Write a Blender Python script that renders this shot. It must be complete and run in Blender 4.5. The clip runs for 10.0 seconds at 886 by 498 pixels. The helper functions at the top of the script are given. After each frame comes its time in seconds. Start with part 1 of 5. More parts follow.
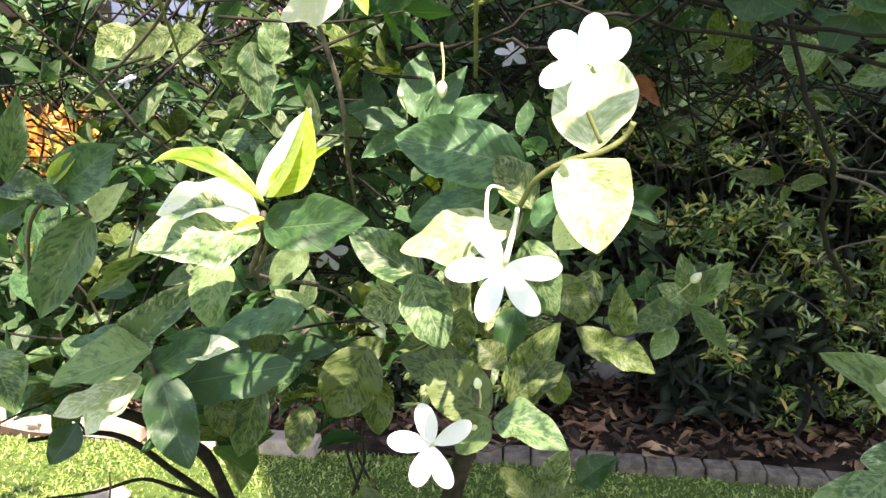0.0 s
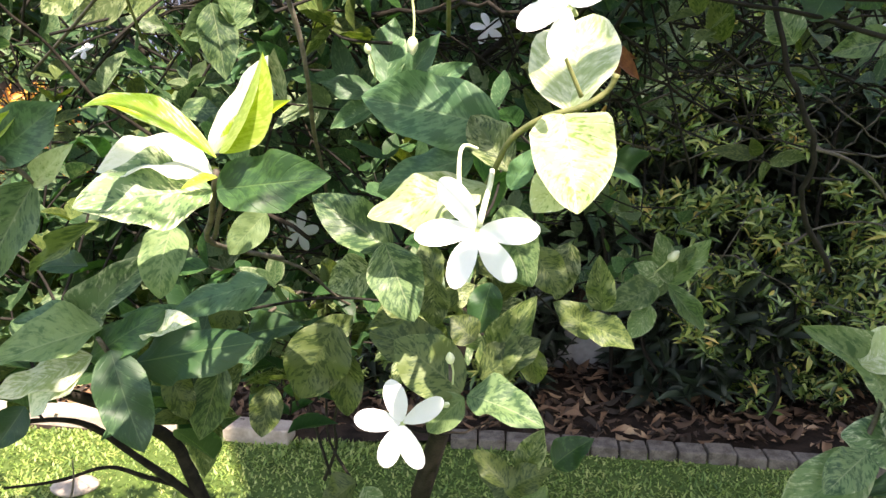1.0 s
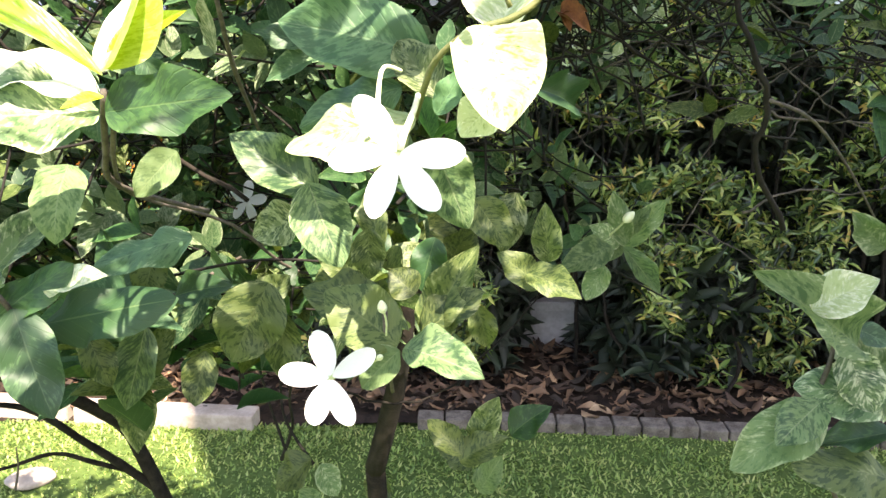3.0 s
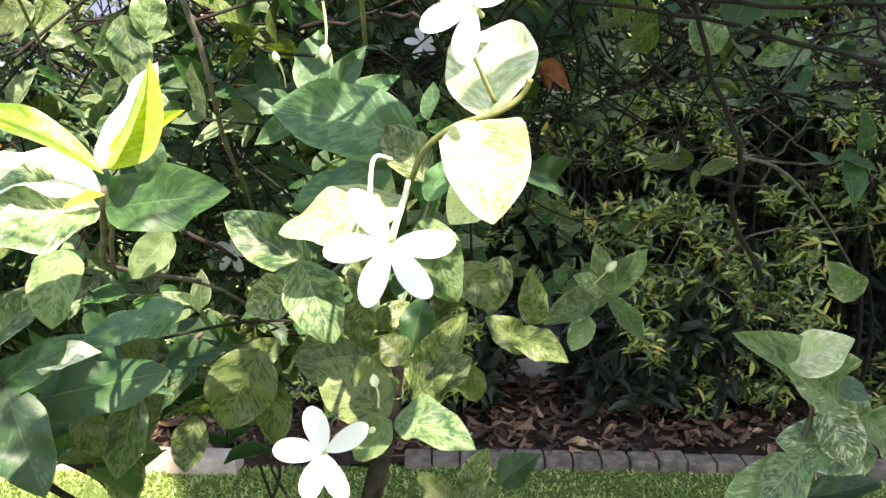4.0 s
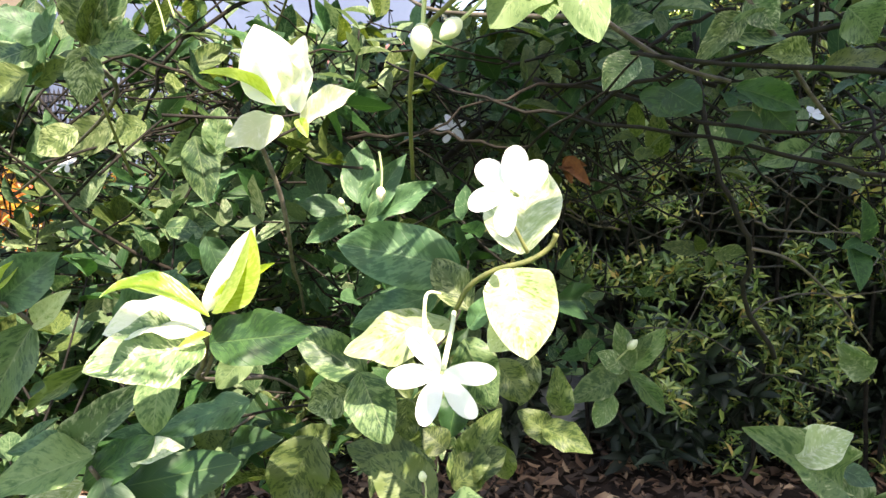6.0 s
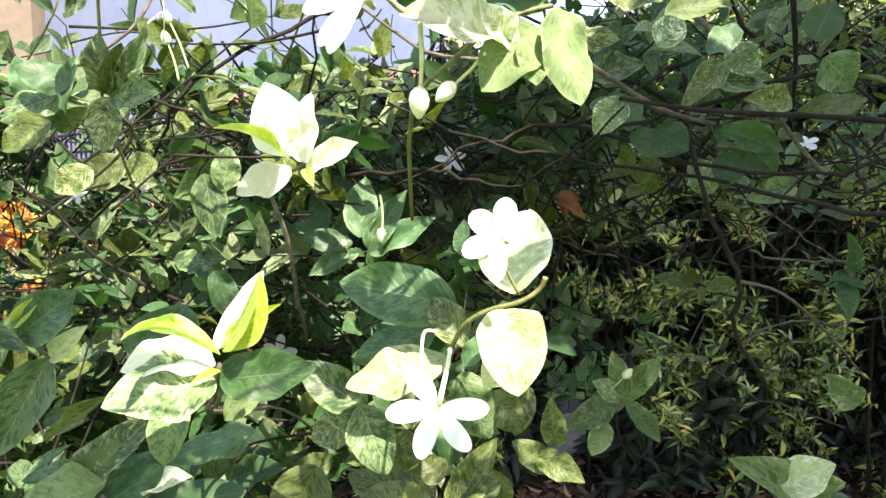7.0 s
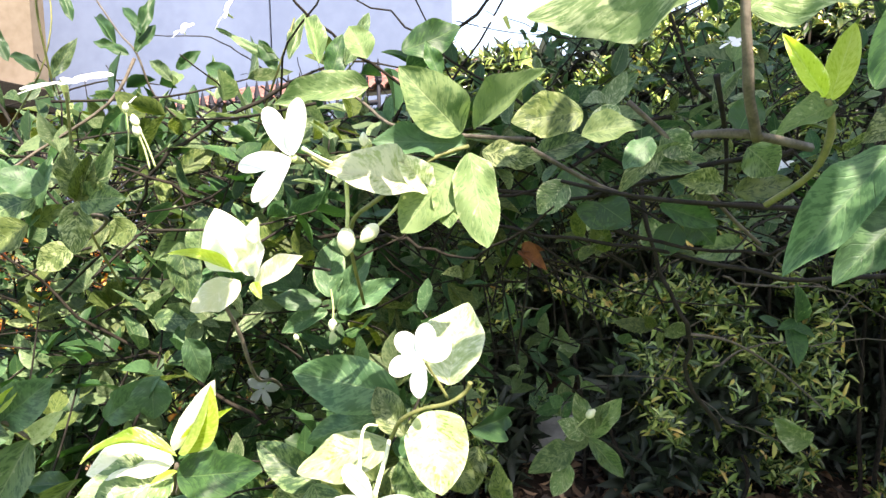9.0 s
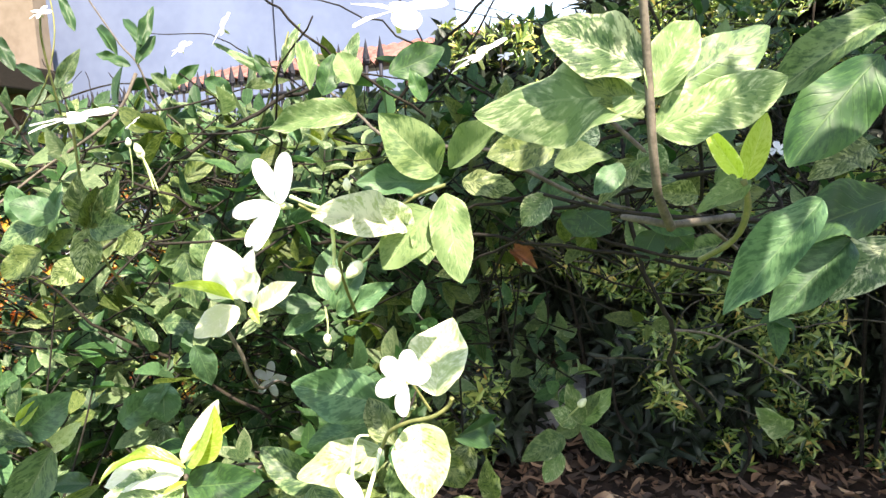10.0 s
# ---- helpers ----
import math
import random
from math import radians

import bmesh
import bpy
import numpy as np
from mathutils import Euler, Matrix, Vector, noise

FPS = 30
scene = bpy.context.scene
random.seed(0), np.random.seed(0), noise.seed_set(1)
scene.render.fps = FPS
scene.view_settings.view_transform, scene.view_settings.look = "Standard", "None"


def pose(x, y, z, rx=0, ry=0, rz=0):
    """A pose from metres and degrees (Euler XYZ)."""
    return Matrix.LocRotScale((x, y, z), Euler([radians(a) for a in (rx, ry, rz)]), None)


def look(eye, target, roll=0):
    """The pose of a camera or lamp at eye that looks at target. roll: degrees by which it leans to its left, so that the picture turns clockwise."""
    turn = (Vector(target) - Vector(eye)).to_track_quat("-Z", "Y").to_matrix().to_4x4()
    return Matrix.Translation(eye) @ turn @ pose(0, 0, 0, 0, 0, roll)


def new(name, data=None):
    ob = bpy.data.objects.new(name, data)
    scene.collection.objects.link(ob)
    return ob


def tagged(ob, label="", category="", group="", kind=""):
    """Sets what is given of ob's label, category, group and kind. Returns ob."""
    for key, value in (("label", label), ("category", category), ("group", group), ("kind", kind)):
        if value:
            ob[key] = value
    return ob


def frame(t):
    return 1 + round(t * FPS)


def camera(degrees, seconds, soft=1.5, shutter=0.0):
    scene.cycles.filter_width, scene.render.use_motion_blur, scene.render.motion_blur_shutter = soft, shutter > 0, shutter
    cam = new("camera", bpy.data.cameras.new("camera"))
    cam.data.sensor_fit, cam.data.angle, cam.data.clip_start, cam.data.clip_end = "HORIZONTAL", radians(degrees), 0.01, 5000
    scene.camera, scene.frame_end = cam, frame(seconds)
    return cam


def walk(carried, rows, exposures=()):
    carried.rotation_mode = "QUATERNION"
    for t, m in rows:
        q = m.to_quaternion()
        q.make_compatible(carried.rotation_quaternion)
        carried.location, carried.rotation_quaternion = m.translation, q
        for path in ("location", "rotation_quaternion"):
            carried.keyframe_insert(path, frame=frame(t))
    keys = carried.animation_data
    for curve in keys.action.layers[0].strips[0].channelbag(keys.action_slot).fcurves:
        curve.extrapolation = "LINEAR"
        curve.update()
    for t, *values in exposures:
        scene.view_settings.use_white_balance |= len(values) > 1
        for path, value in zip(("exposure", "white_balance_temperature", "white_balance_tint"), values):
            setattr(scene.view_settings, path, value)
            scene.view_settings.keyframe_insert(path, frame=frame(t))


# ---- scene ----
cam = camera(66.4, 10.0)
PATH = [
    (0, (0.033, -0.002, 1.408), (-0.139, 1.946, 0.993), 0.5),
    (0.5, (0.032, 0.001, 1.405), (-0.121, 1.951, 0.984), 0.5),
    (1, (0.034, 0.016, 1.394), (-0.065, 1.962, 0.944), 1.0),
    (1.5, (0.036, 0.024, 1.377), (-0.018, 1.964, 0.895), 1.4),
    (2, (0.045, 0.029, 1.365), (0.014, 1.964, 0.857), 1.0),
    (3.3, (0.051, 0.036, 1.373), (0.072, 1.98, 0.904), 0.7),
    (3.5, (0.049, 0.037, 1.377), (0.102, 1.987, 0.937), 0.9),
    (4, (0.048, 0.03, 1.39), (0.091, 1.99, 0.992), 0.2),
    (4.5, (0.048, 0.016, 1.406), (0.094, 1.986, 1.065), -0.1),
    (5, (0.046, 0.002, 1.415), (0.062, 1.98, 1.117), 0.1),
    (5.2, (0.043, -0.003, 1.417), (0.041, 1.977, 1.138), -0.0),
    (6.3, (0.038, -0.019, 1.439), (0.013, 1.965, 1.184), -0.3),
    (6.5, (0.039, -0.023, 1.438), (0.016, 1.963, 1.208), 0.1),
    (7, (0.041, -0.034, 1.448), (0.014, 1.955, 1.246), -0.3),
    (7.5, (0.04, -0.032, 1.454), (0.017, 1.958, 1.256), -0.6),
    (8, (0.045, -0.031, 1.468), (0.029, 1.96, 1.275), -0.6),
    (8.5, (0.06, -0.043, 1.489), (0.036, 1.947, 1.29), -1.3),
    (9, (0.078, -0.061, 1.511), (0.043, 1.927, 1.29), -0.8),
    (9.5, (0.091, -0.075, 1.528), (0.057, 1.907, 1.263), -1.1),
    (9.7, (0.093, -0.075, 1.536), (0.066, 1.903, 1.238), -1.6),
    (10, (0.094, -0.085, 1.545), (0.034, 1.89, 1.242), -1.8),
]
EXPOSURES = [(t, 2.0 + d, 7500, tint) for t, d, tint in (
    (0.0, -0.03, 22), (0.5, -0.08, 22), (1.0, -0.16, 22), (1.5, -0.12, 22.5), (2.0, 0.14, 23), (2.2, 0.20, 23), (3.3, 0.32, 22), (3.5, 0.30, 22), (4.0, 0.10, 21.5),
    (4.5, -0.22, 20), (5.0, -0.09, 19.5), (6.3, -0.08, 19.5), (7.0, 0.0, 20), (8.0, 0.06, 20), (9.0, -0.03, 19.5), (9.5, -0.08, 17), (10.0, 0.03, 18))]
walk(cam, [(t, look(eye, target, roll)) for t, eye, target, roll in PATH], EXPOSURES)

# ---- light ----
SUN = Vector((0.27, -0.50, 0.82)).normalized()          # towards the sun
world = bpy.data.worlds.new("sky")
scene.world = world
world.use_nodes = True
sky = world.node_tree.nodes.new("ShaderNodeTexSky")
sky.sky_type, sky.sun_disc = "NISHITA", False
sky.sun_elevation = math.asin(SUN.z)
sky.sun_rotation = math.atan2(SUN.x, SUN.y)
world.node_tree.links.new(sky.outputs[0], world.node_tree.nodes["Background"].inputs[0])
world.node_tree.nodes["Background"].inputs[1].default_value = 0.15
sun = new("sun", bpy.data.lights.new("sun", "SUN"))
sun.data.energy, sun.data.angle, sun.data.color = 5.0, radians(0.5), (1.0, 0.97, 0.90)
sun.matrix_world = look(SUN * 20, (0, 0, 0))


# ---- materials ----
class Mat:
    """A node material with short ways to add nodes."""

    def __init__(self, name):
        self.m = bpy.data.materials.new(name)
        self.m.use_nodes = True
        self.t = self.m.node_tree
        self.p = self.t.nodes["Principled BSDF"]

    def node(self, kind, **put):
        n = self.t.nodes.new(kind)
        for k, v in put.items():
            setattr(n, k, v)
        return n

    def link(self, a, b):
        if isinstance(a, (int, float)):
            b.default_value = a
        elif isinstance(a, tuple):
            b.default_value = (*a, 1.0) if len(a) == 3 and b.type == "RGBA" else a
        else:
            self.t.links.new(a, b)

    def math(self, op, a, b=0.0, c=0.0, clamp=False):
        n = self.node("ShaderNodeMath", operation=op, use_clamp=clamp)
        for v, s in zip((a, b, c), n.inputs):
            self.link(v, s)
        return n.outputs[0]

    def step(self, x, lo, hi):
        n = self.node("ShaderNodeMapRange", interpolation_type="SMOOTHSTEP")
        for v, s in zip((x, lo, hi), n.inputs):
            self.link(v, s)
        return n.outputs[0]

    def mix(self, f, a, b):
        n = self.node("ShaderNodeMix", data_type="RGBA")
        self.link(f, n.inputs[0]), self.link(a, n.inputs[6]), self.link(b, n.inputs[7])
        return n.outputs[2]

    def noise(self, vec, scale, detail=3.0, rough=0.5):
        n = self.node("ShaderNodeTexNoise")
        if vec:
            self.link(vec, n.inputs["Vector"])
        n.inputs["Scale"].default_value, n.inputs["Detail"].default_value, n.inputs["Roughness"].default_value = scale, detail, rough
        return n.outputs[0]

    def where(self):
        return self.node("ShaderNodeNewGeometry").outputs["Position"]

    def bump(self, height, strength, distance=0.001):
        n = self.node("ShaderNodeBump")
        n.inputs["Strength"].default_value, n.inputs["Distance"].default_value = strength, distance
        self.link(height, n.inputs["Height"])
        self.t.links.new(n.outputs[0], self.p.inputs["Normal"])

    def done(self, colour, rough=0.6, spec=0.5):
        self.link(colour, self.p.inputs["Base Color"])
        self.link(rough, self.p.inputs["Roughness"])
        self.p.inputs["Specular IOR Level"].default_value = spec
        return self.m

    def thin(self, colour, share):
        """Lets light through: mixes the surface with a translucent one."""
        tr = self.node("ShaderNodeBsdfTranslucent")
        self.link(colour, tr.inputs[0])
        mx = self.node("ShaderNodeMixShader")
        mx.inputs[0].default_value = share
        self.t.links.new(self.p.outputs[0], mx.inputs[1])
        self.t.links.new(tr.outputs[0], mx.inputs[2])
        self.t.links.new(mx.outputs[0], self.t.nodes["Material Output"].inputs[0])
        return self.m


def leaf_material(name, deep, mid, cream, spread, rough=0.38, through_share=0.3, joined=False, dashed=0.55):
    """Variegated leaf: blotches run along the side veins, paler margin. spread: how much of it is pale, 0 to 1."""
    k = Mat(name)
    uv = k.node("ShaderNodeUVMap").outputs[0]
    sep = k.node("ShaderNodeSeparateXYZ")
    k.link(uv, sep.inputs[0])
    u, v = sep.outputs[0], sep.outputs[1]
    chance = k.node("ShaderNodeNewGeometry").outputs["Random Per Island"] if joined else k.node("ShaderNodeObjectInfo").outputs["Random"]
    side = k.math("ABSOLUTE", k.math("SUBTRACT", u, 0.5))
    along = k.math("SUBTRACT", v, k.math("MULTIPLY", side, 0.55))
    com = k.node("ShaderNodeCombineXYZ")
    k.link(k.math("MULTIPLY", side, 3.2), com.inputs[0])
    k.link(k.math("MULTIPLY", along, 7.0), com.inputs[1])
    k.link(k.math("ADD", k.math("MULTIPLY", chance, 61.0), k.math("MULTIPLY", k.math("GREATER_THAN", u, 0.5), 7.3)), com.inputs[2])
    streak = k.noise(com.outputs[0], 1.3, 4.0, 0.6)
    flecks = k.node("ShaderNodeCombineXYZ")
    k.link(k.math("MULTIPLY", side, 7.0), flecks.inputs[0])
    k.link(k.math("MULTIPLY", along, 22.0), flecks.inputs[1])
    k.link(k.math("ADD", k.math("MULTIPLY", chance, 91.0), k.math("MULTIPLY", k.math("GREATER_THAN", u, 0.5), 5.1)), flecks.inputs[2])
    fleck = k.noise(flecks.outputs[0], 1.0, 3.0, 0.6)
    com2 = k.node("ShaderNodeCombineXYZ")
    k.link(u, com2.inputs[0]), k.link(k.math("MULTIPLY", v, 2.0), com2.inputs[1]), k.link(k.math("MULTIPLY", chance, 37.0), com2.inputs[2])
    broad = k.noise(com2.outputs[0], 2.0, 2.0)
    blotch = k.noise(com2.outputs[0], 4.6, 3.0, 0.6)
    fine = k.noise(com2.outputs[0], 26.0, 3.0, 0.7)
    margin = k.step(side, 0.38, 0.5)
    shift = k.math("MULTIPLY", k.math("SUBTRACT", chance, 0.5), 0.20)
    amount = k.math("ADD", k.math("ADD", k.math("MULTIPLY", streak, 0.16), k.math("MULTIPLY", blotch, 0.35)), k.math("ADD", k.math("MULTIPLY", broad, 0.25), k.math("MULTIPLY", fleck, 0.52)))
    amount = k.math("ADD", amount, k.math("ADD", k.math("MULTIPLY", margin, 0.10), shift))
    amount = k.math("ADD", amount, k.math("MULTIPLY", k.math("SUBTRACT", fine, 0.5), 0.10))
    strong = k.math("FRACT", k.math("MULTIPLY", chance, 7.7))
    amount = k.math("ADD", k.math("MULTIPLY", k.math("SUBTRACT", amount, 0.62), k.math("ADD", 0.45, k.math("MULTIPLY", strong, 0.55))), 0.62)
    c = k.mix(k.step(amount, 0.67 - 0.30 * spread, 0.75 - 0.30 * spread), deep, mid)
    c = k.mix(k.step(amount, 0.83 - 0.34 * spread, 0.93 - 0.32 * spread), c, cream)
    dash = k.node("ShaderNodeCombineXYZ")
    k.link(k.math("ADD", k.math("MULTIPLY", side, 8.0), k.math("MULTIPLY", fine, 1.2)), dash.inputs[0])
    k.link(k.math("ADD", k.math("MULTIPLY", along, 22.0), k.math("MULTIPLY", blotch, 3.0)), dash.inputs[1])
    k.link(k.math("ADD", k.math("MULTIPLY", chance, 43.0), k.math("MULTIPLY", k.math("GREATER_THAN", u, 0.5), 3.7)), dash.inputs[2])
    dashes = k.math("MULTIPLY", k.step(k.noise(dash.outputs[0], 1.0, 2.0), 0.50, 0.56), k.step(k.noise(com2.outputs[0], 3.1, 1.0), 0.36, 0.50))
    c = k.mix(k.math("MULTIPLY", dashes, dashed), c, deep)
    rib = k.step(side, 0.022, 0.006)
    vein = k.step(k.math("ABSOLUTE", k.math("SUBTRACT", k.math("FRACT", k.math("MULTIPLY", along, 8.0)), 0.5)), 0.07, 0.01)
    c = k.mix(k.math("MULTIPLY", rib, 0.18), c, cream)
    c = k.mix(k.math("MULTIPLY", vein, 0.03), c, cream)
    hue = k.node("ShaderNodeHueSaturation")
    k.link(c, hue.inputs["Color"])
    k.link(k.math("ADD", 0.49, k.math("MULTIPLY", chance, 0.02)), hue.inputs["Hue"])
    k.link(k.math("ADD", 0.78, k.math("MULTIPLY", k.math("FRACT", k.math("MULTIPLY", chance, 17.0)), 0.44)), hue.inputs["Value"])
    c = hue.outputs[0]
    k.bump(k.math("ADD", k.math("MULTIPLY", k.math("MAXIMUM", rib, k.math("MULTIPLY", vein, 0.6)), -1.0), k.math("MULTIPLY", broad, 1.5)), 0.35, 0.0008)
    k.done(c, k.math("ADD", rough, k.math("MULTIPLY", fine, 0.2)), 0.24 if joined else 0.42)
    glow = k.node("ShaderNodeHueSaturation")
    k.link(c, glow.inputs["Color"])
    glow.inputs["Hue"].default_value, glow.inputs["Saturation"].default_value, glow.inputs["Value"].default_value = 0.49, 1.25, 1.45
    return k.thin(glow.outputs[0], through_share)


def plain(name, a, b, scale, rough=0.7, spec=0.4, bump=0.4, distance=0.002, detail=4.0):
    k = Mat(name)
    w = k.where()
    n1, n2 = k.noise(w, scale, detail), k.noise(w, scale * 7.3, 3.0)
    f = k.math("ADD", k.math("MULTIPLY", n1, 0.65), k.math("MULTIPLY", n2, 0.35))
    c = k.mix(k.step(f, 0.33, 0.67), a, b)
    k.bump(f, bump, distance)
    return k.done(c, k.math("ADD", rough - 0.1, k.math("MULTIPLY", n2, 0.2)), spec)


DEEP_G, MID_G, CREAM = (0.026, 0.066, 0.026), (0.120, 0.190, 0.078), (0.52, 0.56, 0.34)
LEAF = {}
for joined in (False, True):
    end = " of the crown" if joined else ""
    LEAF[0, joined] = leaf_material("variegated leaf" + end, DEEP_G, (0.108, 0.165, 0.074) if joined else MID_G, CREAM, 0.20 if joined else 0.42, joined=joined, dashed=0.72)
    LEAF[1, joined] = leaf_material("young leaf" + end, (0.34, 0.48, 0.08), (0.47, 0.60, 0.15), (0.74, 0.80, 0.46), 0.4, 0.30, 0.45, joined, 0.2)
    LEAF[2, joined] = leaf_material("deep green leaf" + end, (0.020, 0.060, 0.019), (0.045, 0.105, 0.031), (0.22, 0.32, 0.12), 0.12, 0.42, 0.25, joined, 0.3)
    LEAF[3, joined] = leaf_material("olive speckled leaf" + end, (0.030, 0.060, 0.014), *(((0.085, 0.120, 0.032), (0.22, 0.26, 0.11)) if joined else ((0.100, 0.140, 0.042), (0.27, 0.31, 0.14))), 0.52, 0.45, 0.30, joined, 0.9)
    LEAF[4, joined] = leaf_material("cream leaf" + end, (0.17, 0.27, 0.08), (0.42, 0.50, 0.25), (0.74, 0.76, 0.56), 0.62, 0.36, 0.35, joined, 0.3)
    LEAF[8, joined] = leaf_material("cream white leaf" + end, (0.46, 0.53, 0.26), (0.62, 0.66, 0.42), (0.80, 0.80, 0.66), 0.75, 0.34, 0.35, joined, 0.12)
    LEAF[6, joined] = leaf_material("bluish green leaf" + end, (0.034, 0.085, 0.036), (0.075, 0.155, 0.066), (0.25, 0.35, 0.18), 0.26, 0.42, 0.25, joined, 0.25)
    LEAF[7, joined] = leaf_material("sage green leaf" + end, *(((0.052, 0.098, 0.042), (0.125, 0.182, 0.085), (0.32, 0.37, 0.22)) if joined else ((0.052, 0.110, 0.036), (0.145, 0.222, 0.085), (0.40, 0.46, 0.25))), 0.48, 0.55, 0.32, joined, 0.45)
LEAF[5, False] = plain("orange dry leaf", (0.15, 0.055, 0.022), (0.30, 0.12, 0.045), 90.0, 0.6)
MATURE, YOUNG, DEEP, OLIVE, PALE, DRY, BLUISH, SAGE, CREAM_LEAF = 0, 1, 2, 3, 4, 5, 6, 7, 8


def petal_material():
    k = Mat("white petal")
    uv = k.node("ShaderNodeUVMap").outputs[0]
    n = k.noise(uv, 9.0, 2.0)
    c = k.mix(n, (0.86, 0.87, 0.86), (0.93, 0.93, 0.92))
    k.done(c, 0.55, 0.3)
    return k.thin((0.9, 0.92, 0.88), 0.35)


def islands(name, colours, rough=0.30, share=0.12, clumps=5.0, pull=0.9, shift=0.37):
    """For joined leaves and blades: a colour for each island, from a ramp."""
    k = Mat(name)
    r = k.node("ShaderNodeNewGeometry").outputs["Random Per Island"]
    ramp = k.node("ShaderNodeValToRGB")
    while len(ramp.color_ramp.elements) < len(colours):
        ramp.color_ramp.elements.new(0.5)
    for n, (at, col) in enumerate(colours):
        e = ramp.color_ramp.elements[n]
        e.position, e.color = at, (*col, 1.0)
    n = k.noise(k.where(), 90.0, 3.0)
    clump = k.noise(k.where(), clumps, 1.0)
    r2 = k.math("ADD", k.math("MULTIPLY", r, 1.2 - 0.5 * pull), k.math("MULTIPLY", k.math("SUBTRACT", clump, shift), pull), 0.0, True)
    k.link(r2, ramp.inputs[0])
    c = k.mix(k.math("MULTIPLY", n, 0.2), ramp.outputs[0], (0.03, 0.05, 0.015))
    k.done(c, rough, 0.55)
    return k.thin(ramp.outputs[0], share)


PETAL = petal_material()
TUBE = plain("pale green flower tube", (0.38, 0.45, 0.18), (0.50, 0.56, 0.28), 300.0, 0.5)
BUD = plain("cream bud", (0.60, 0.64, 0.36), (0.78, 0.79, 0.58), 200.0, 0.5)
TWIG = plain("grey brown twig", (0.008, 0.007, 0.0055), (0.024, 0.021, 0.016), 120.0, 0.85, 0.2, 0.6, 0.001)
GREY_TWIG = plain("grey brown young twig", (0.055, 0.047, 0.036), (0.14, 0.12, 0.092), 150.0, 0.75, 0.25, 0.4, 0.0008)
GREEN_STEM = plain("green stem", (0.09, 0.11, 0.035), (0.17, 0.17, 0.06), 160.0, 0.6)
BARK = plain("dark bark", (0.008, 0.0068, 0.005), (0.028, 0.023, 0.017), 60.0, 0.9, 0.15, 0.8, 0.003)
SOIL = plain("dark soil", (0.016, 0.012, 0.009), (0.045, 0.032, 0.023), 14.0, 0.95, 0.1, 0.8, 0.01)
TURF = plain("lawn soil and thatch", (0.045, 0.080, 0.018), (0.095, 0.140, 0.036), 30.0, 0.95, 0.1, 0.8, 0.008)
BRICK = plain("grey concrete brick", (0.078, 0.066, 0.052), (0.20, 0.172, 0.138), 22.0, 0.9, 0.2, 0.7, 0.004)
EDGING = plain("pale concrete edging", (0.27, 0.225, 0.175), (0.43, 0.37, 0.30), 11.0, 0.9, 0.2, 0.5, 0.004)
RENDERED = plain("grey rendered wall", (0.22, 0.215, 0.21), (0.34, 0.335, 0.325), 6.0, 0.85, 0.2, 0.3, 0.003)
# blue grey set darker to stand in for the shade on that wall
BLUE_WALL = plain("blue grey painted wall", (0.105, 0.135, 0.215), (0.13, 0.165, 0.25), 0.8, 0.8, 0.2, 0.15, 0.003)
CREAM_WALL = plain("cream painted wall", (0.14, 0.11, 0.08), (0.19, 0.155, 0.12), 1.5, 0.85, 0.2, 0.2, 0.003)
# brown kept dark enough to stand in for shade in recesses
DARK_FILL = plain("dark brown shade fill", (0.030, 0.016, 0.012), (0.06, 0.032, 0.024), 18.0, 0.8, 0.2, 0.4, 0.002)
IRON = plain("black painted iron", (0.008, 0.009, 0.014), (0.018, 0.018, 0.026), 40.0, 0.6, 0.25, 0.2, 0.001)
TILE = plain("red clay roof tile", (0.11, 0.040, 0.030), (0.24, 0.12, 0.10), 9.0, 0.8, 0.2, 0.5, 0.004)
HEDGE = islands("hedge leaf", [(0.0, (0.012, 0.030, 0.008)), (0.14, (0.060, 0.110, 0.030)), (0.42, (0.19, 0.30, 0.075)), (0.70, (0.42, 0.47, 0.12)), (0.86, (0.66, 0.44, 0.12)), (1.0, (0.72, 0.26, 0.08))], 0.26, 0.12, 7.0, 0.8, 0.56)
# near-black green: the deep shade inside the hedge is put into this colour
HEDGE_SHADE = islands("dark hedge leaf in place of shade", [(0.0, (0.004, 0.008, 0.003)), (0.6, (0.008, 0.018, 0.007)), (1.0, (0.02, 0.04, 0.014))], 0.6, 0.05)
CROTON = islands("croton leaf", [(0.0, (0.50, 0.10, 0.03)), (0.4, (0.62, 0.22, 0.04)), (0.75, (0.60, 0.42, 0.06)), (1.0, (0.10, 0.17, 0.03))], 0.45, 0.35)
GRASS = islands("grass blade", [(0.0, (0.08, 0.17, 0.030)), (0.55, (0.27, 0.39, 0.08)), (1.0, (0.60, 0.61, 0.22))], 0.5, 0.35)
LITTER = islands("fallen dry leaf", [(0.0, (0.014, 0.008, 0.005)), (0.45, (0.068, 0.034, 0.018)), (0.82, (0.22, 0.12, 0.060)), (1.0, (0.50, 0.34, 0.19))], 0.75, 0.1)


# ---- mesh helpers ----
def thing(name, label, category, at=(0, 0, 0), kind="", group=""):
    ob = new(name)
    ob.location = at
    return tagged(ob, label, category, group, kind)


def part(name, data, material, parent=None, label="", matrix=None, kind=""):
    """Links a bmesh or a mesh as one object under its thing."""
    if isinstance(data, bmesh.types.BMesh):
        me = bpy.data.meshes.new(name)
        data.to_mesh(me)
        data.free()
    else:
        me = data
    if material and not me.materials:
        me.materials.append(material)
    ob = new(name, me)
    if parent is not None:
        ob.parent = parent
    if matrix is not None:
        ob.matrix_basis = matrix
    return tagged(ob, label, kind=kind)


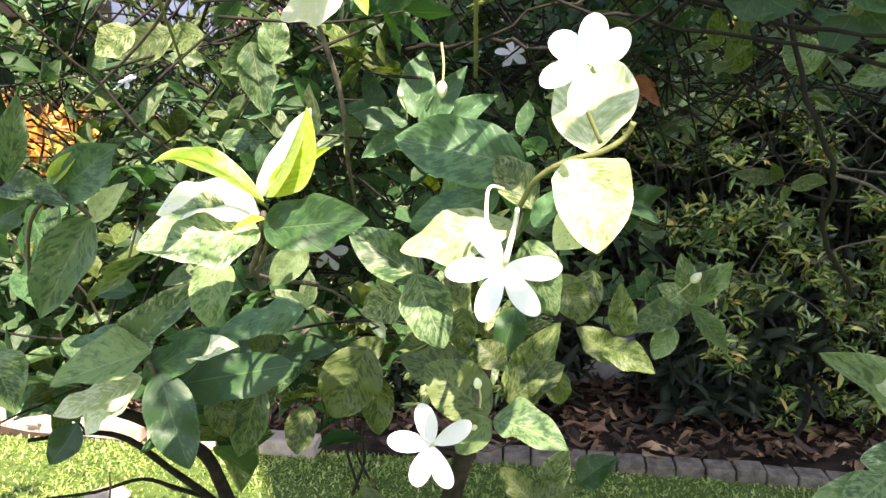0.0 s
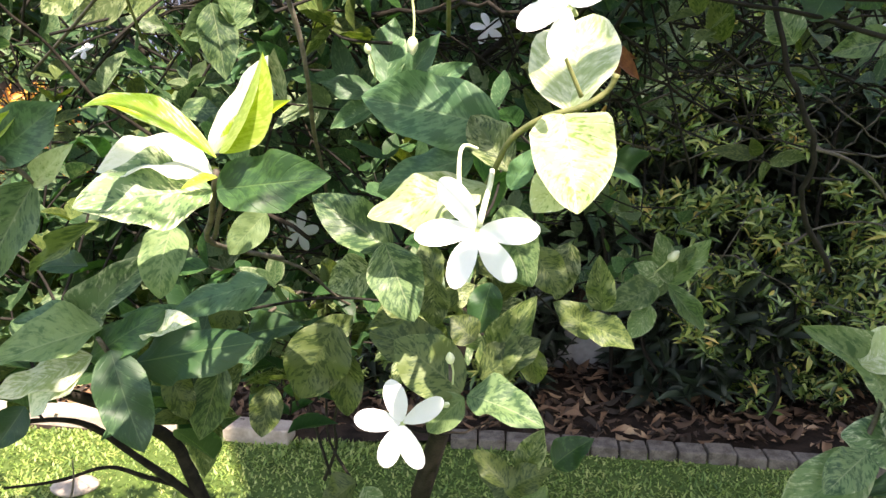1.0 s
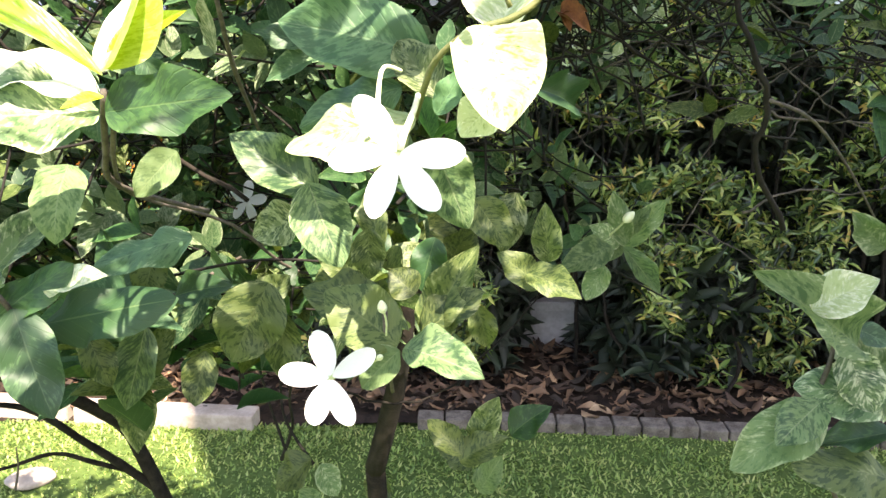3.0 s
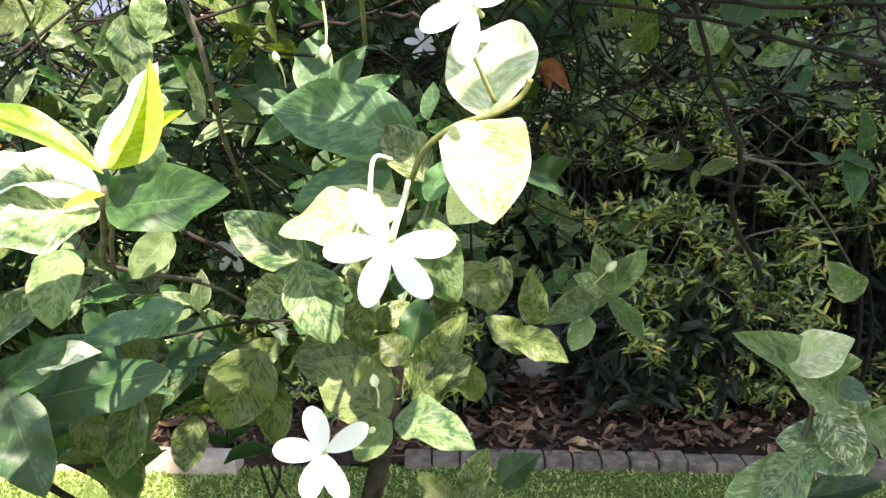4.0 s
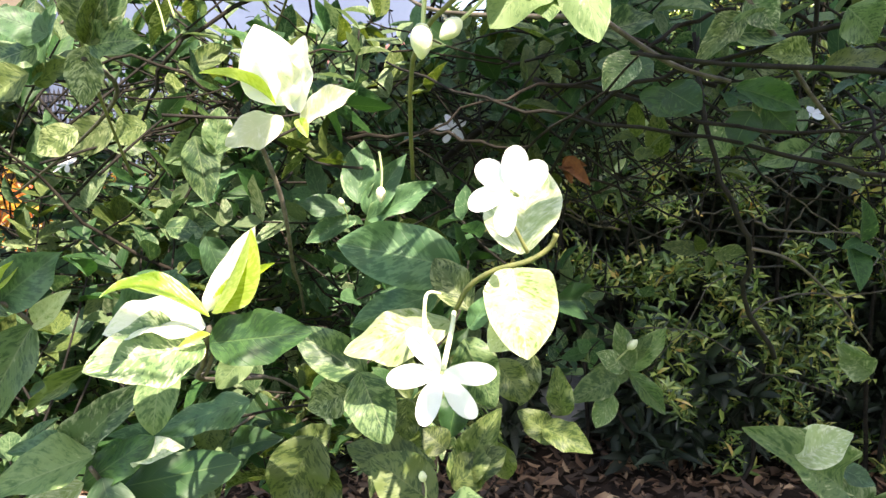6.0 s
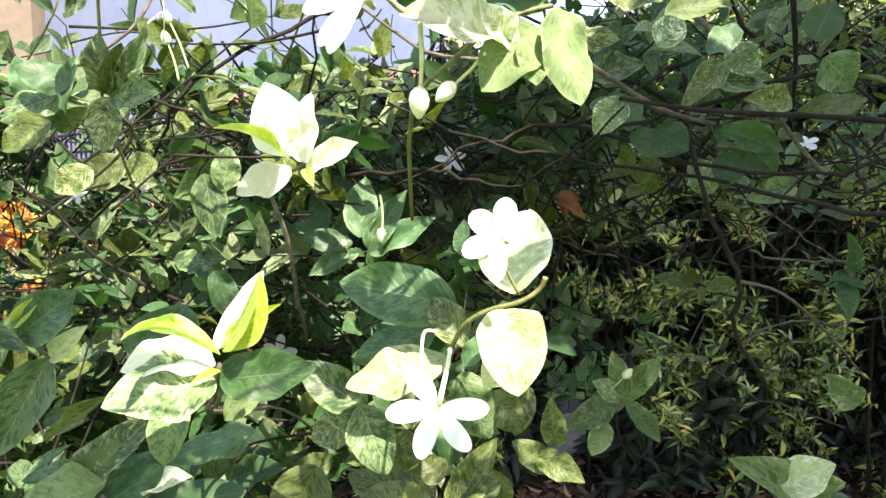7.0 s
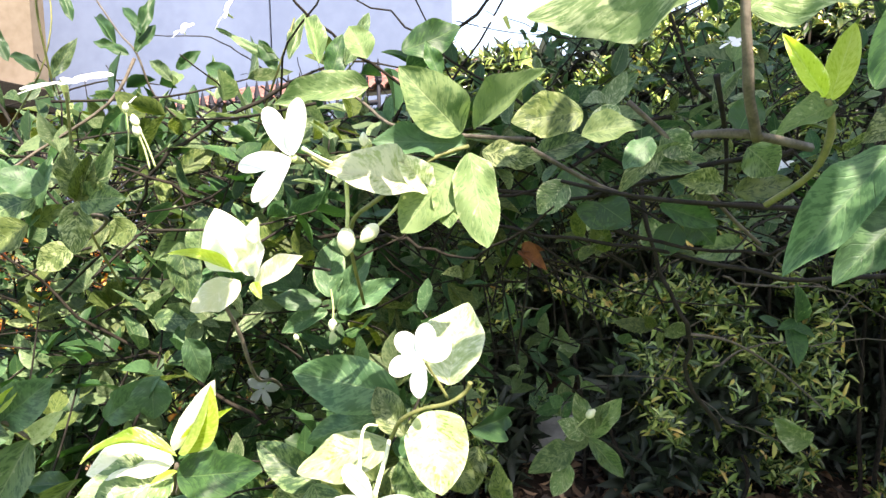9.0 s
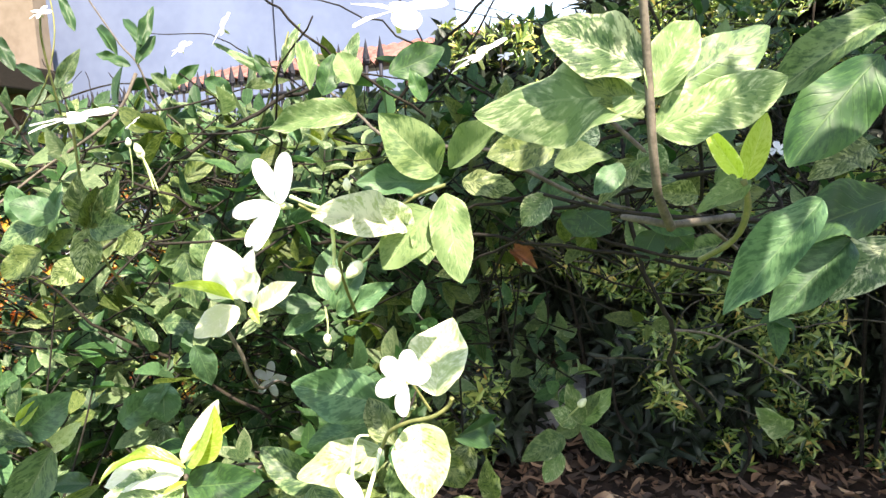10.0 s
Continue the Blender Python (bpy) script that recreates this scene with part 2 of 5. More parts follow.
def mesh_of(name, verts, faces, uvs=None, smooth=True):
    me = bpy.data.meshes.new(name)
    me.from_pydata([tuple(v) for v in verts], [], [tuple(f) for f in faces])
    if uvs is not None:
        layer = me.uv_layers.new(name="UVMap")
        loops = np.empty(len(me.loops), dtype=np.int32)
        me.loops.foreach_get("vertex_index", loops)
        layer.data.foreach_set("uv", np.asarray(uvs, dtype=np.float32)[loops].ravel())
    if smooth:
        me.polygons.foreach_set("use_smooth", [True] * len(me.polygons))
    me.update()
    return me


def blade(rows, cols, fold, droop, wave=0.0, point=0.75, seed=0, lean=0.0, base=0.7):
    """A leaf blade along +y, one long and one wide, facing +z: points, faces, uvs."""
    rng = random.Random(seed)
    p1, p2 = rng.uniform(0, 6), rng.uniform(0, 6)
    verts, uvs, faces = [], [], []
    for i in range(rows + 1):
        v = 0.5 - 0.5 * math.cos(math.pi * i / rows) if rows > 6 else i / rows
        vv = min(max(v, 0.004), 0.996)
        w = (vv ** base) * ((1 - vv) ** point) / ((base / (base + point)) ** base * (point / (base + point)) ** point)
        for j in range(cols + 1):
            s = 2 * j / cols - 1
            x = 0.5 * s * w
            z = fold * abs(x) - droop * v * v + wave * math.sin(9 * v + p1 + 2 * s) * abs(s) * w + 0.5 * wave * math.sin(17 * v + p2) * s * w
            verts.append((x + lean * v * (1 - v), v, z))
            uvs.append((j / cols, v))
    for i in range(rows):
        for j in range(cols):
            a = i * (cols + 1) + j
            faces.append((a, a + 1, a + cols + 2, a + cols + 1))
    return np.array(verts), faces, np.array(uvs)


LEAF_MESH = {}


def leaf_mesh(kind, n):
    """Shared leaf meshes: eight common shapes of each kind, then broad, folded, narrow, arched and hanging ones."""
    if (kind, n) not in LEAF_MESH:
        fold = (0.10, 0.22, 0.32, 0.05, 0.16, 0.26, 0.12, 0.38, -0.40, 0.16, 0.42, 0.55, 0.22, 0.12, 0.30, -0.10, -0.15)[n] + (0.45 if kind in (YOUNG, DRY) and n < 9 else 0.0)
        droop = (0.14, 0.02, 0.22, -0.08, 0.10, 0.28, -0.03, 0.16, 0.12, 0.10, 0.10, 0.06, 0.0, 0.0, 0.20, 0.16, 0.0)[n]
        lean = (0.06, -0.08, 0.03, -0.03, 0.10, -0.12, 0.14, 0.0, 0.05, 0.05, 0.0, 0.10, 0.0, 0.05, -0.10, 0.10, 0.0)[n]
        tip = (0.95, 1.02, 0.86, 0.92, 0.88, 1.08, 0.82, 0.98, 0.85, 0.80, 0.66, 0.92, 0.85, 0.78, 0.88, 0.76, 0.90)[n] + (0.12 if kind == YOUNG and n < 9 else 0.0)
        base = 0.7 if n < 9 else (0.62, 0.55, 0.75, 0.72, 0.55, 0.68, 0.58, 0.72)[n - 9]
        arch = (0.62 if n == 12 else 0.55 if n == 13 else -0.62 if n == 16 else 0.0)
        v, f, uv = blade(22, 8, fold, droop, 0.075 if kind != YOUNG else 0.015, tip, 11 * n + kind, lean, base)
        v[:, 2] += arch * v[:, 1] * (1 - v[:, 1])
        me = mesh_of("leaf", v, f, uv)
        me.materials.append(LEAF[kind, False])
        LEAF_MESH[kind, n] = me
    return LEAF_MESH[kind, n]


def frame_of(base, tip, normal, width):
    """The matrix that lays a unit blade from base to tip, facing the normal."""
    b, t = Vector(base), Vector(tip)
    ax = t - b
    length = ax.length
    ax = ax / length
    n = Vector(normal)
    n = (n - ax * n.dot(ax)).normalized()
    lat = ax.cross(n)
    m = Matrix((lat * width, ax * length, n * length)).transposed().to_4x4()
    m.translation = b
    return m


def tube(points, r0, r1, sides=7, bend=0.0, seed=0):
    """A tapering round stem through the points."""
    rng = random.Random(seed)
    pts = [Vector(p) for p in points]
    fine = []
    for i in range(len(pts) - 1):
        a, b = pts[i], pts[i + 1]
        before, after = pts[max(i - 1, 0)], pts[min(i + 2, len(pts) - 1)]
        for s in range(4):
            t = s / 4
            q = 0.5 * (2 * a + (b - before) * t + (2 * before - 5 * a + 4 * b - after) * t * t + (3 * a - before - 3 * b + after) * t ** 3)
            fine.append(q + bend * Vector((rng.uniform(-1, 1), rng.uniform(-1, 1), rng.uniform(-1, 1))))
    fine.append(pts[-1])
    verts, faces = [], []
    for i, q in enumerate(fine):
        d = (fine[min(i + 1, len(fine) - 1)] - fine[max(i - 1, 0)]).normalized()
        side = d.cross(Vector((0.3, 0.2, 1.0)))
        side = side.normalized() if side.length > 1e-4 else Vector((1, 0, 0))
        up = side.cross(d)
        f = i / (len(fine) - 1)
        r = (r0 + (r1 - r0) * f) * (1.0 + (0.12 * math.sin(2.3 * i + seed) if i % 4 == 0 else 0.0))
        for k in range(sides):
            a = 2 * math.pi * k / sides
            verts.append(q + r * (math.cos(a) * side + math.sin(a) * up))
    for i in range(len(fine) - 1):
        for k in range(sides):
            a, b = i * sides + k, i * sides + (k + 1) % sides
            faces.append((a, b, b + sides, a + sides))
    faces.append(tuple(range(sides - 1, -1, -1)))
    faces.append(tuple((len(fine) - 1) * sides + k for k in range(sides)))
    return verts, faces


def scatter(name, blades, parent, material, label=""):
    """Many blades laid by matrices, joined in one mesh of kind stuff. blades: (verts, faces, uvs, matrices)."""
    vs, fs, us, at = [], [], [], 0
    for v, f, uv, ms in blades:
        v4 = np.c_[v, np.ones(len(v))]
        f = np.array(f)
        for m in ms:
            vs.append((v4 @ np.array(m).T)[:, :3])
            fs.append(f + at)
            us.append(uv)
            at += len(v)
    faces = [tuple(r) for block in fs for r in block.tolist()]
    me = mesh_of(name, np.concatenate(vs).tolist(), faces, np.concatenate(us))
    return part(name, me, material, parent, label, kind="stuff")


def block(name, size, at, material, parent=None, bevel=0.004, label="", turn=0.0, kind=""):
    bm = bmesh.new()
    bmesh.ops.create_cube(bm, size=1.0)
    bmesh.ops.scale(bm, vec=size, verts=bm.verts)
    if bevel:
        bmesh.ops.bevel(bm, geom=bm.edges[:], offset=bevel, segments=2, affect="EDGES", profile=0.6)
    return part(name, bm, material, parent, label, pose(*at, 0, 0, turn), kind)


# ---- ground and structure ----
def sheet(name, x0, x1, y0, y1, z, material, label, n=40, rough=0.01):
    verts, faces = [], []
    for i in range(n + 1):
        for j in range(n + 1):
            x, y = x0 + (x1 - x0) * i / n, y0 + (y1 - y0) * j / n
            verts.append((x, y, z + rough * noise.noise((x * 3, y * 3, 0))))
    for i in range(n):
        for j in range(n):
            a = i * (n + 1) + j
            faces.append((a, a + n + 1, a + n + 2, a + 1))
    ob = part(name, mesh_of(name, verts, faces), material)
    return tagged(ob, label, "ground", kind="structure")


sheet("ground", -60, 60, -40, 80, -0.02, TURF, "wide grassy ground under the garden", 60, 0.0)
sheet("lawn", -4, 4, -3, 2.52, 0.0, TURF, "short green lawn, partly in sun", 60, 0.008)
sheet("planting_bed", -4, 4, 2.50, 3.34, 0.012, SOIL, "dark soil bed with dry leaf litter", 60, 0.03)

rng = random.Random(5)
gb = [blade(3, 1, 0.0, d, 0.0, 1.2, 3, l) for d, l in ((0.3, 0.1), (0.55, -0.2), (0.1, 0.15))]
sets = [[], [], []]
for i in range(52000):
    x, y = rng.uniform(-2.9, 2.2), 2.50 - 1.5 * rng.random() ** 1.4
    a, tilt, h = rng.uniform(0, 2 * math.pi), rng.uniform(0.2, 1.25), rng.uniform(0.012, 0.030) * (1.0 + 0.5 * noise.noise((x * 6, y * 6, 2)))
    d = Vector((math.cos(a) * math.sin(tilt), math.sin(a) * math.sin(tilt), math.cos(tilt)))
    b = Vector((x, y, -0.004))
    sets[i % 3].append(frame_of(b, b + d * h, (-d.z * math.cos(a), -d.z * math.sin(a), 1.0), rng.uniform(0.0050, 0.0095)))
lawn_grass = scatter("grass", [(*g, s) for g, s in zip(gb, sets)], None, GRASS, "short green lawn grass blades")
tagged(lawn_grass, category="grass")

sets = [[], []]
lb = [blade(4, 2, 0.35, 0.25, 0.05, 0.8, 1), blade(4, 2, -0.3, -0.2, 0.05, 0.8, 2)]
for i in range(3200):
    x, y = rng.uniform(-3.0, 2.6), rng.uniform(2.55, 3.3)
    a, l = rng.uniform(0, 2 * math.pi), 0.028 + 0.085 * rng.random() ** 2.2
    z = 0.03 + 0.02 * noise.noise((x * 3, y * 3, 0)) + rng.uniform(0, 0.03)
    b = Vector((x, y, z))
    d = Vector((math.cos(a), math.sin(a), rng.uniform(-0.1, 0.25)))
    sets[i % 2].append(frame_of(b, b + d.normalized() * l, (rng.uniform(-0.5, 0.5), rng.uniform(-0.5, 0.5), 1), l * rng.uniform(0.25, 0.45)))
tagged(scatter("leaf_litter", [(*g, s) for g, s in zip(lb, sets)], None, LITTER, "brown dry fallen leaves on the soil bed"), category="leaf litter")


def kerb_y(x):
    return 2.53 - 0.045 * max(x, 0.0) ** 1.6


kerb = thing("brick_kerb", "row of grey concrete edging bricks along the lawn", "kerb", (0, 0, 0), "structure")
x = -0.05
n = 0
while x < 2.6:
    y = kerb_y(x)
    turn = math.degrees(math.atan2(kerb_y(x + 0.1) - y, 0.1))
    block("brick", (0.105, 0.085, 0.16), (x + 0.055, y + rng.uniform(-0.004, 0.004), -0.032 + rng.uniform(-0.005, 0.005)), BRICK, kerb, 0.008, turn=turn + rng.uniform(-1.5, 1.5))
    x += 0.112
    n += 1
edge = thing("concrete_edging", "long sunlit pale concrete edging beams on the lawn", "kerb", (0, 0, 0), "structure")
for x in (-2.95, -2.18, -1.41):
    block("beam", (0.74, 0.10, 0.12), (x + 0.345, 2.47 + 0.08 * (-0.7 - x), 0.004), EDGING, edge, 0.012, turn=-4.0)

bm = bmesh.new()
bmesh.ops.create_icosphere(bm, subdivisions=3, radius=0.06)
for v in bm.verts:
    v.co = Vector((v.co.x * 1.3, v.co.y * 0.9, v.co.z * 0.45)) * (1.0 + 0.25 * noise.noise(v.co * 14))
for f in bm.faces:
    f.smooth = True
tagged(part("stone", bm, EDGING, None, "small pale flat stone lying on the lawn", pose(-1.36, 2.08, 0.02, 0, 0, 25)), category="stone")

low = thing("low_wall", "low grey rendered wall with a ledge behind the bed", "wall", (0, 0, 0), "structure")
block("wall_body", (3.9, 0.16, 0.31), (1.75, 3.42, 0.065), RENDERED, low, 0.006)
block("ledge", (3.9, 0.22, 0.05), (1.75, 3.42, 0.245), RENDERED, low, 0.008)


# added boards: they block light from behind and darken the gaps in the hedge
screen = thing("hedge_backing", "dark boards added behind the hedge to stand in for shade", "fence", (0, 0, 0), "structure")
for n in range(20):
    block("board", (0.185, 0.025, 1.62), (-0.1 + n * 0.19, 3.60 + 0.004 * (n % 2), 1.10), DARK_FILL, screen, 0.004)


def fence_panel(p, q, height, gap=0.11):
    fence = thing("iron_fence", "black wrought iron fence with spear tips", "fence", p)
    p, q = Vector(p), Vector(q)
    d = q - p
    length = d.length
    turn = math.degrees(math.atan2(d.y, d.x))
    local = (q - p) / length
    bar, f = tube([(0, 0, 0), (0, 0, height * 0.5), (0, 0, height)], 0.010, 0.010, 6)
    bar_mesh = mesh_of("bar", bar, f)
    bar_mesh.materials.append(IRON)
    bm = bmesh.new()
    bmesh.ops.create_cone(bm, cap_ends=True, segments=6, radius1=0.022, radius2=0.001, depth=0.10, matrix=Matrix.Translation((0, 0, 0.05)))
    bmesh.ops.create_uvsphere(bm, u_segments=6, v_segments=4, radius=0.022, matrix=Matrix.Translation((0, 0, -0.012)))
    tip_mesh = bpy.data.meshes.new("spear_tip")
    bm.to_mesh(tip_mesh)
    bm.free()
    tip_mesh.materials.append(IRON)
    for i in range(int(length / gap)):
        at = local * (i * gap)
        b = part("bar", bar_mesh, None, fence, "", pose(at.x, at.y, 0))
        part("spear_tip", tip_mesh, None, b, "", pose(0, 0, height))
    for z in (0.15, height - 0.28, height - 0.12):
        part("rail", *[mesh_of("rail", *tube([(0, 0, z), tuple(local * length * 0.5 + Vector((0, 0, z))), tuple(local * length + Vector((0, 0, z)))], 0.014, 0.014, 6))], IRON, fence)
    return fence


fence_panel((-0.3, 3.45, 0.0), (-4.6, 7.2, 0.0), 2.0)

neighbour = thing("neighbour_wall", "tall blue grey painted building wall in shade", "building", (-4.0, 11.0, 0), "structure")
block("wall_panel", (5.66, 0.3, 7.0), (-1.62, 0, 3.5), BLUE_WALL, neighbour, 0.0)
block("wall_panel", (2.84, 0.3, 7.0), (2.66, 0, 3.5), BLUE_WALL, neighbour, 0.0)
side_house = thing("neighbour_house", "cream painted house with a dark eave", "building", (-7.45, 9.0, 0), "structure")
block("wall_panel", (4.2, 0.3, 6.0), (0, 0, 3.0), CREAM_WALL, side_house, 0.0)
# dark panel put in place of the shaded recess below the eave
block("wall_panel", (3.3, 0.1, 1.3), (0.45, -0.22, 1.75), DARK_FILL, side_house, 0.0)
block("eave", (4.3, 1.2, 0.30), (0.1, -0.6, 2.52), BARK, side_house, 0.02)


def tiled_coping(p, q, depth=0.9, drop=0.38):
    roof = thing("tiled_roof", "red clay tiled lean-to roof beyond the fence", "roof", p)
    d = Vector(q) - Vector(p)
    ang = math.degrees(math.atan2(d.y, d.x))
    rows, cols = 5, int(d.length / 0.17)
    bm = bmesh.new()
    segs = 6
    for i in range(segs):
        a0, a1 = math.pi * i / segs, math.pi * (i + 1) / segs
        quad = []
        for y, r in ((0.0, 0.088), (0.24, 0.076)):
            quad.append([(-math.cos(a) * r, y, math.sin(a) * r * 0.7) for a in (a0, a1)])
        bm.faces.new([bm.verts.new(c) for c in (quad[0][0], quad[0][1], quad[1][1], quad[1][0])])
    bmesh.ops.remove_doubles(bm, verts=bm.verts, dist=1e-5)
    bmesh.ops.solidify(bm, geom=bm.faces[:], thickness=0.012)
    tile = bpy.data.meshes.new("tile")
    bm.to_mesh(tile)
    bm.free()
    tile.materials.append(TILE)
    turn = pose(0, 0, 0, 0, 0, ang)
    for r in range(rows):
        for c in range(cols):
            part("tile", tile, None, roof, "", turn @ pose(c * 0.17, -depth + r * 0.2, -drop + drop * r / rows + random.uniform(0, 0.01), 22, 0, 0))
    part("deck", block_mesh((d.length, depth, 0.03)), CREAM_WALL, roof, "", turn @ pose(d.length / 2, -depth / 2, -drop / 2 - 0.04, 22, 0, 0))
    return roof


def block_mesh(size):
    bm = bmesh.new()
    bmesh.ops.create_cube(bm, size=1.0)
    bmesh.ops.scale(bm, vec=size, verts=bm.verts)
    me = bpy.data.meshes.new("deck")
    bm.to_mesh(me)
    bm.free()
    return me


tiled_coping((-3.15, 9.2, 2.62), (0.9, 6.4, 2.62), 0.75, 0.30)

# an unseen wall added behind the garden, which keeps the sun off the hedge and half the lawn
house = thing("shade_wall", "plain cream wall added out of view to cast shade", "wall", (1.35, -1.5, 0), "structure")
block("wall_panel", (3.6, 0.3, 9.0), (1.8, -0.15, 4.5), CREAM_WALL, house, 0.0)


# ---- hedge behind ----
def tuft_blades(rng, at, out, size, sets, count=7):
    """A whorl of narrow leaves round a shoot end."""
    out = Vector(out).normalized()
    side = out.cross(Vector((0.2, 0.1, 1))).normalized()
    up = side.cross(out)
    for k in range(count):
        a = k * 2.4 + rng.uniform(-0.3, 0.3)
        lift = rng.uniform(0.2, 1.4)
        d = out * math.cos(lift) + (side * math.cos(a) + up * math.sin(a)) * math.sin(lift)
        b = Vector(at) - out * rng.uniform(0, 0.05)
        l = size * rng.uniform(0.6, 1.5)
        sets[rng.randrange(len(sets))].append(frame_of(b, b + d * l, out + Vector((rng.uniform(-0.5, 0.5), rng.uniform(-0.7, 0.1), 0.6)), l * rng.uniform(0.20, 0.30)))


NARROW = [blade(3, 2, 0.25, d, 0.0, 0.9, 4, l) for d, l in ((0.15, 0.05), (0.3, -0.08))]


def hedge_shrub(x0, x1, y, ztop, seed, count, label, material=None, lowz=0.05, depth=0.55, size=0.055):
    rng = random.Random(seed)
    shrub = thing("hedge_shrub", label, "hedge", (0.5 * (x0 + x1), y, 0.0), group="hedge plants")
    off = Vector((0.5 * (x0 + x1), y, 0.0))
    sets = [[], []]
    for i in range(count):
        x = rng.uniform(x0, x1)
        z = lowz + (ztop - lowz) * rng.random() ** 1.1
        front = 0.22 * noise.noise((x * 2.2, z * 2.2, seed)) + 0.10 * noise.noise((x * 6, z * 6, seed))
        if noise.noise((x * 1.7 + 5, z * 1.9, seed * 3.1)) > 0.13 or noise.noise((x * 4.5, z * 7.0, seed * 1.7)) > 0.10:
            continue
        if ((x - 1.56) / 0.20) ** 2 + ((z - 1.20) / 0.13) ** 2 < 1.0:
            continue
        yy = y + front + rng.random() ** 1.3 * depth
        tuft_blades(rng, Vector((x, yy, z)) - off, (rng.uniform(-0.7, 0.7), rng.uniform(-1.0, 0.1), rng.uniform(-0.1, 0.9)), size, sets)
    # large leaves at the back; green hedges get shade painted into their colour
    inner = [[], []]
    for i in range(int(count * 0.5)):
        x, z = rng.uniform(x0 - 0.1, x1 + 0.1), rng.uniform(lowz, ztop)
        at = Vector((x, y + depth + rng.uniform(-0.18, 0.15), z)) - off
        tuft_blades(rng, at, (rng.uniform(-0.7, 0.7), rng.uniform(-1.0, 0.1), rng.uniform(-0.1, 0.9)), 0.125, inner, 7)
    for i in range(max(3, int((x1 - x0) * 7))):
        x = rng.uniform(x0, x1)
        yy = y + rng.uniform(0.05, 0.4)
        pts = [Vector((x, yy, -0.02)) - off]
        for k in range(5):
            pts.append(pts[-1] + Vector((rng.uniform(-0.08, 0.08), rng.uniform(-0.06, 0.06), ztop / 5.2)))
        part("stem", mesh_of("stem", *tube(pts, 0.011, 0.005, 6, 0.004, i)), BARK, shrub)
    scatter("foliage", [(*g, s) for g, s in zip(NARROW, sets)], shrub, material or HEDGE)
    scatter("inner_foliage", [(*g, s) for g, s in zip(NARROW, inner)], shrub, material or HEDGE_SHADE)
    return shrub


hedge_shrub(-0.6, 0.36, 2.90, 1.75, 1, 2000, "dense green hedge shrub with narrow leaves", lowz=0.08, depth=0.45)
hedge_shrub(0.30, 1.00, 2.92, 2.05, 7, 2000, "green hedge shrub with narrow leaves, bare at its foot", lowz=0.46)
hedge_shrub(0.88, 1.70, 2.78, 2.2, 2, 2900, "dense green hedge shrub with yellow shoot tips")
hedge_shrub(1.55, 2.60, 2.70, 2.25, 3, 3300, "dense green hedge shrub with orange young leaves")
hedge_shrub(0.88, 1.26, 2.66, 0.62, 11, 260, "low green hedge plant with yellow green shoots", lowz=0.12, depth=0.3)
hedge_shrub(-0.45, 0.24, 2.80, 0.50, 12, 280, "low dark green plant before the wall", lowz=0.05, depth=0.3, size=0.07)
hedge_shrub(0.04, 0.44, 3.00, 2.08, 14, 260, "tall thin hedge shrub with a leafy top", lowz=1.1, depth=0.3)
hedge_shrub(-1.4, -0.5, 3.15, 1.45, 4, 800, "thin green shrub before the iron fence", lowz=0.3)
hedge_shrub(-3.2, -1.2, 3.4, 1.3, 5, 420, "orange and red croton shrub in the sun", CROTON, lowz=0.15, size=0.085)
hedge_shrub(-4.6, -3.0, 4.0, 1.4, 6, 420, "orange and yellow croton shrub in the sun", CROTON, lowz=0.15, size=0.085)


# ---- the flowering shrub ----
shrub = thing("jasmine_shrub", "flowering shrub with variegated leaves and white pinwheel flowers", "shrub")
pick = random.Random(21)


def sprig(rows):
    """Leaves of one twig end: base, tip, the way the blade faces, width, kind and, for some, the shape."""
    for bx, by, bz, tx, ty, tz, nx, ny, nz, width, kind, *shape in rows:
        part("leaf", leaf_mesh(kind, pick.choice((9, 14, 15)) if shape == [9] else shape[0] if shape else pick.randrange(8)), None, shrub, "", frame_of((bx, by, bz), (tx, ty, tz), (nx, ny, nz), width))


def stem(points, r0, r1):
    v, f = tube(points, r0, r1, 8 if max(r0, r1) > 0.002 else 6, 0.0022 if 0.0018 < max(r0, r1) < 0.004 and len(points) > 4 else 0.0, len(bpy.data.objects))
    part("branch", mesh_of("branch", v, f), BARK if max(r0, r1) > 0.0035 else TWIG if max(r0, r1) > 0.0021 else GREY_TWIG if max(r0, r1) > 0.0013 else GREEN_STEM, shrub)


def petal_mesh():
    v, f, uv = blade(12, 4, 0.10, 0.10, 0.01, 0.48, 8, 0.12)
    me = mesh_of("petal", v, f, uv)
    me.materials.append(PETAL)
    return me


PETAL_MESH = petal_mesh()


def flower(at, facing, radius, spin, wide=0.51, cup=0):
    """A pinwheel flower: five petals round the mouth of a thin tube. spin: its turn, or the turn of each petal."""
    n = Vector(facing).normalized()
    turn = n.to_track_quat("Z", "Y").to_matrix().to_4x4()
    base = Matrix.Translation(at) @ turn
    v, f = tube([(0, 0, -0.42 * radius), (0, 0, -0.2 * radius), (0, 0, -0.02 * radius)], 0.045 * radius, 0.085 * radius, 8)
    body = part("flower", mesh_of("flower", v, f), TUBE, shrub, "white five-petalled pinwheel flower", base)
    for k in range(5):
        a = spin[k] if isinstance(spin, tuple) else 72 * k + spin + pick.uniform(-6, 6)
        lift = cup + pick.uniform(-6, 12)
        m = pose(0, 0, 0, 0, 0, a) @ pose(0, 0.04 * radius, 0, lift, pick.uniform(6, 16), 0) @ Matrix.Diagonal((wide * radius, 0.97 * radius, 0.8 * radius, 1))
        part("petal", PETAL_MESH, None, body, "", m)


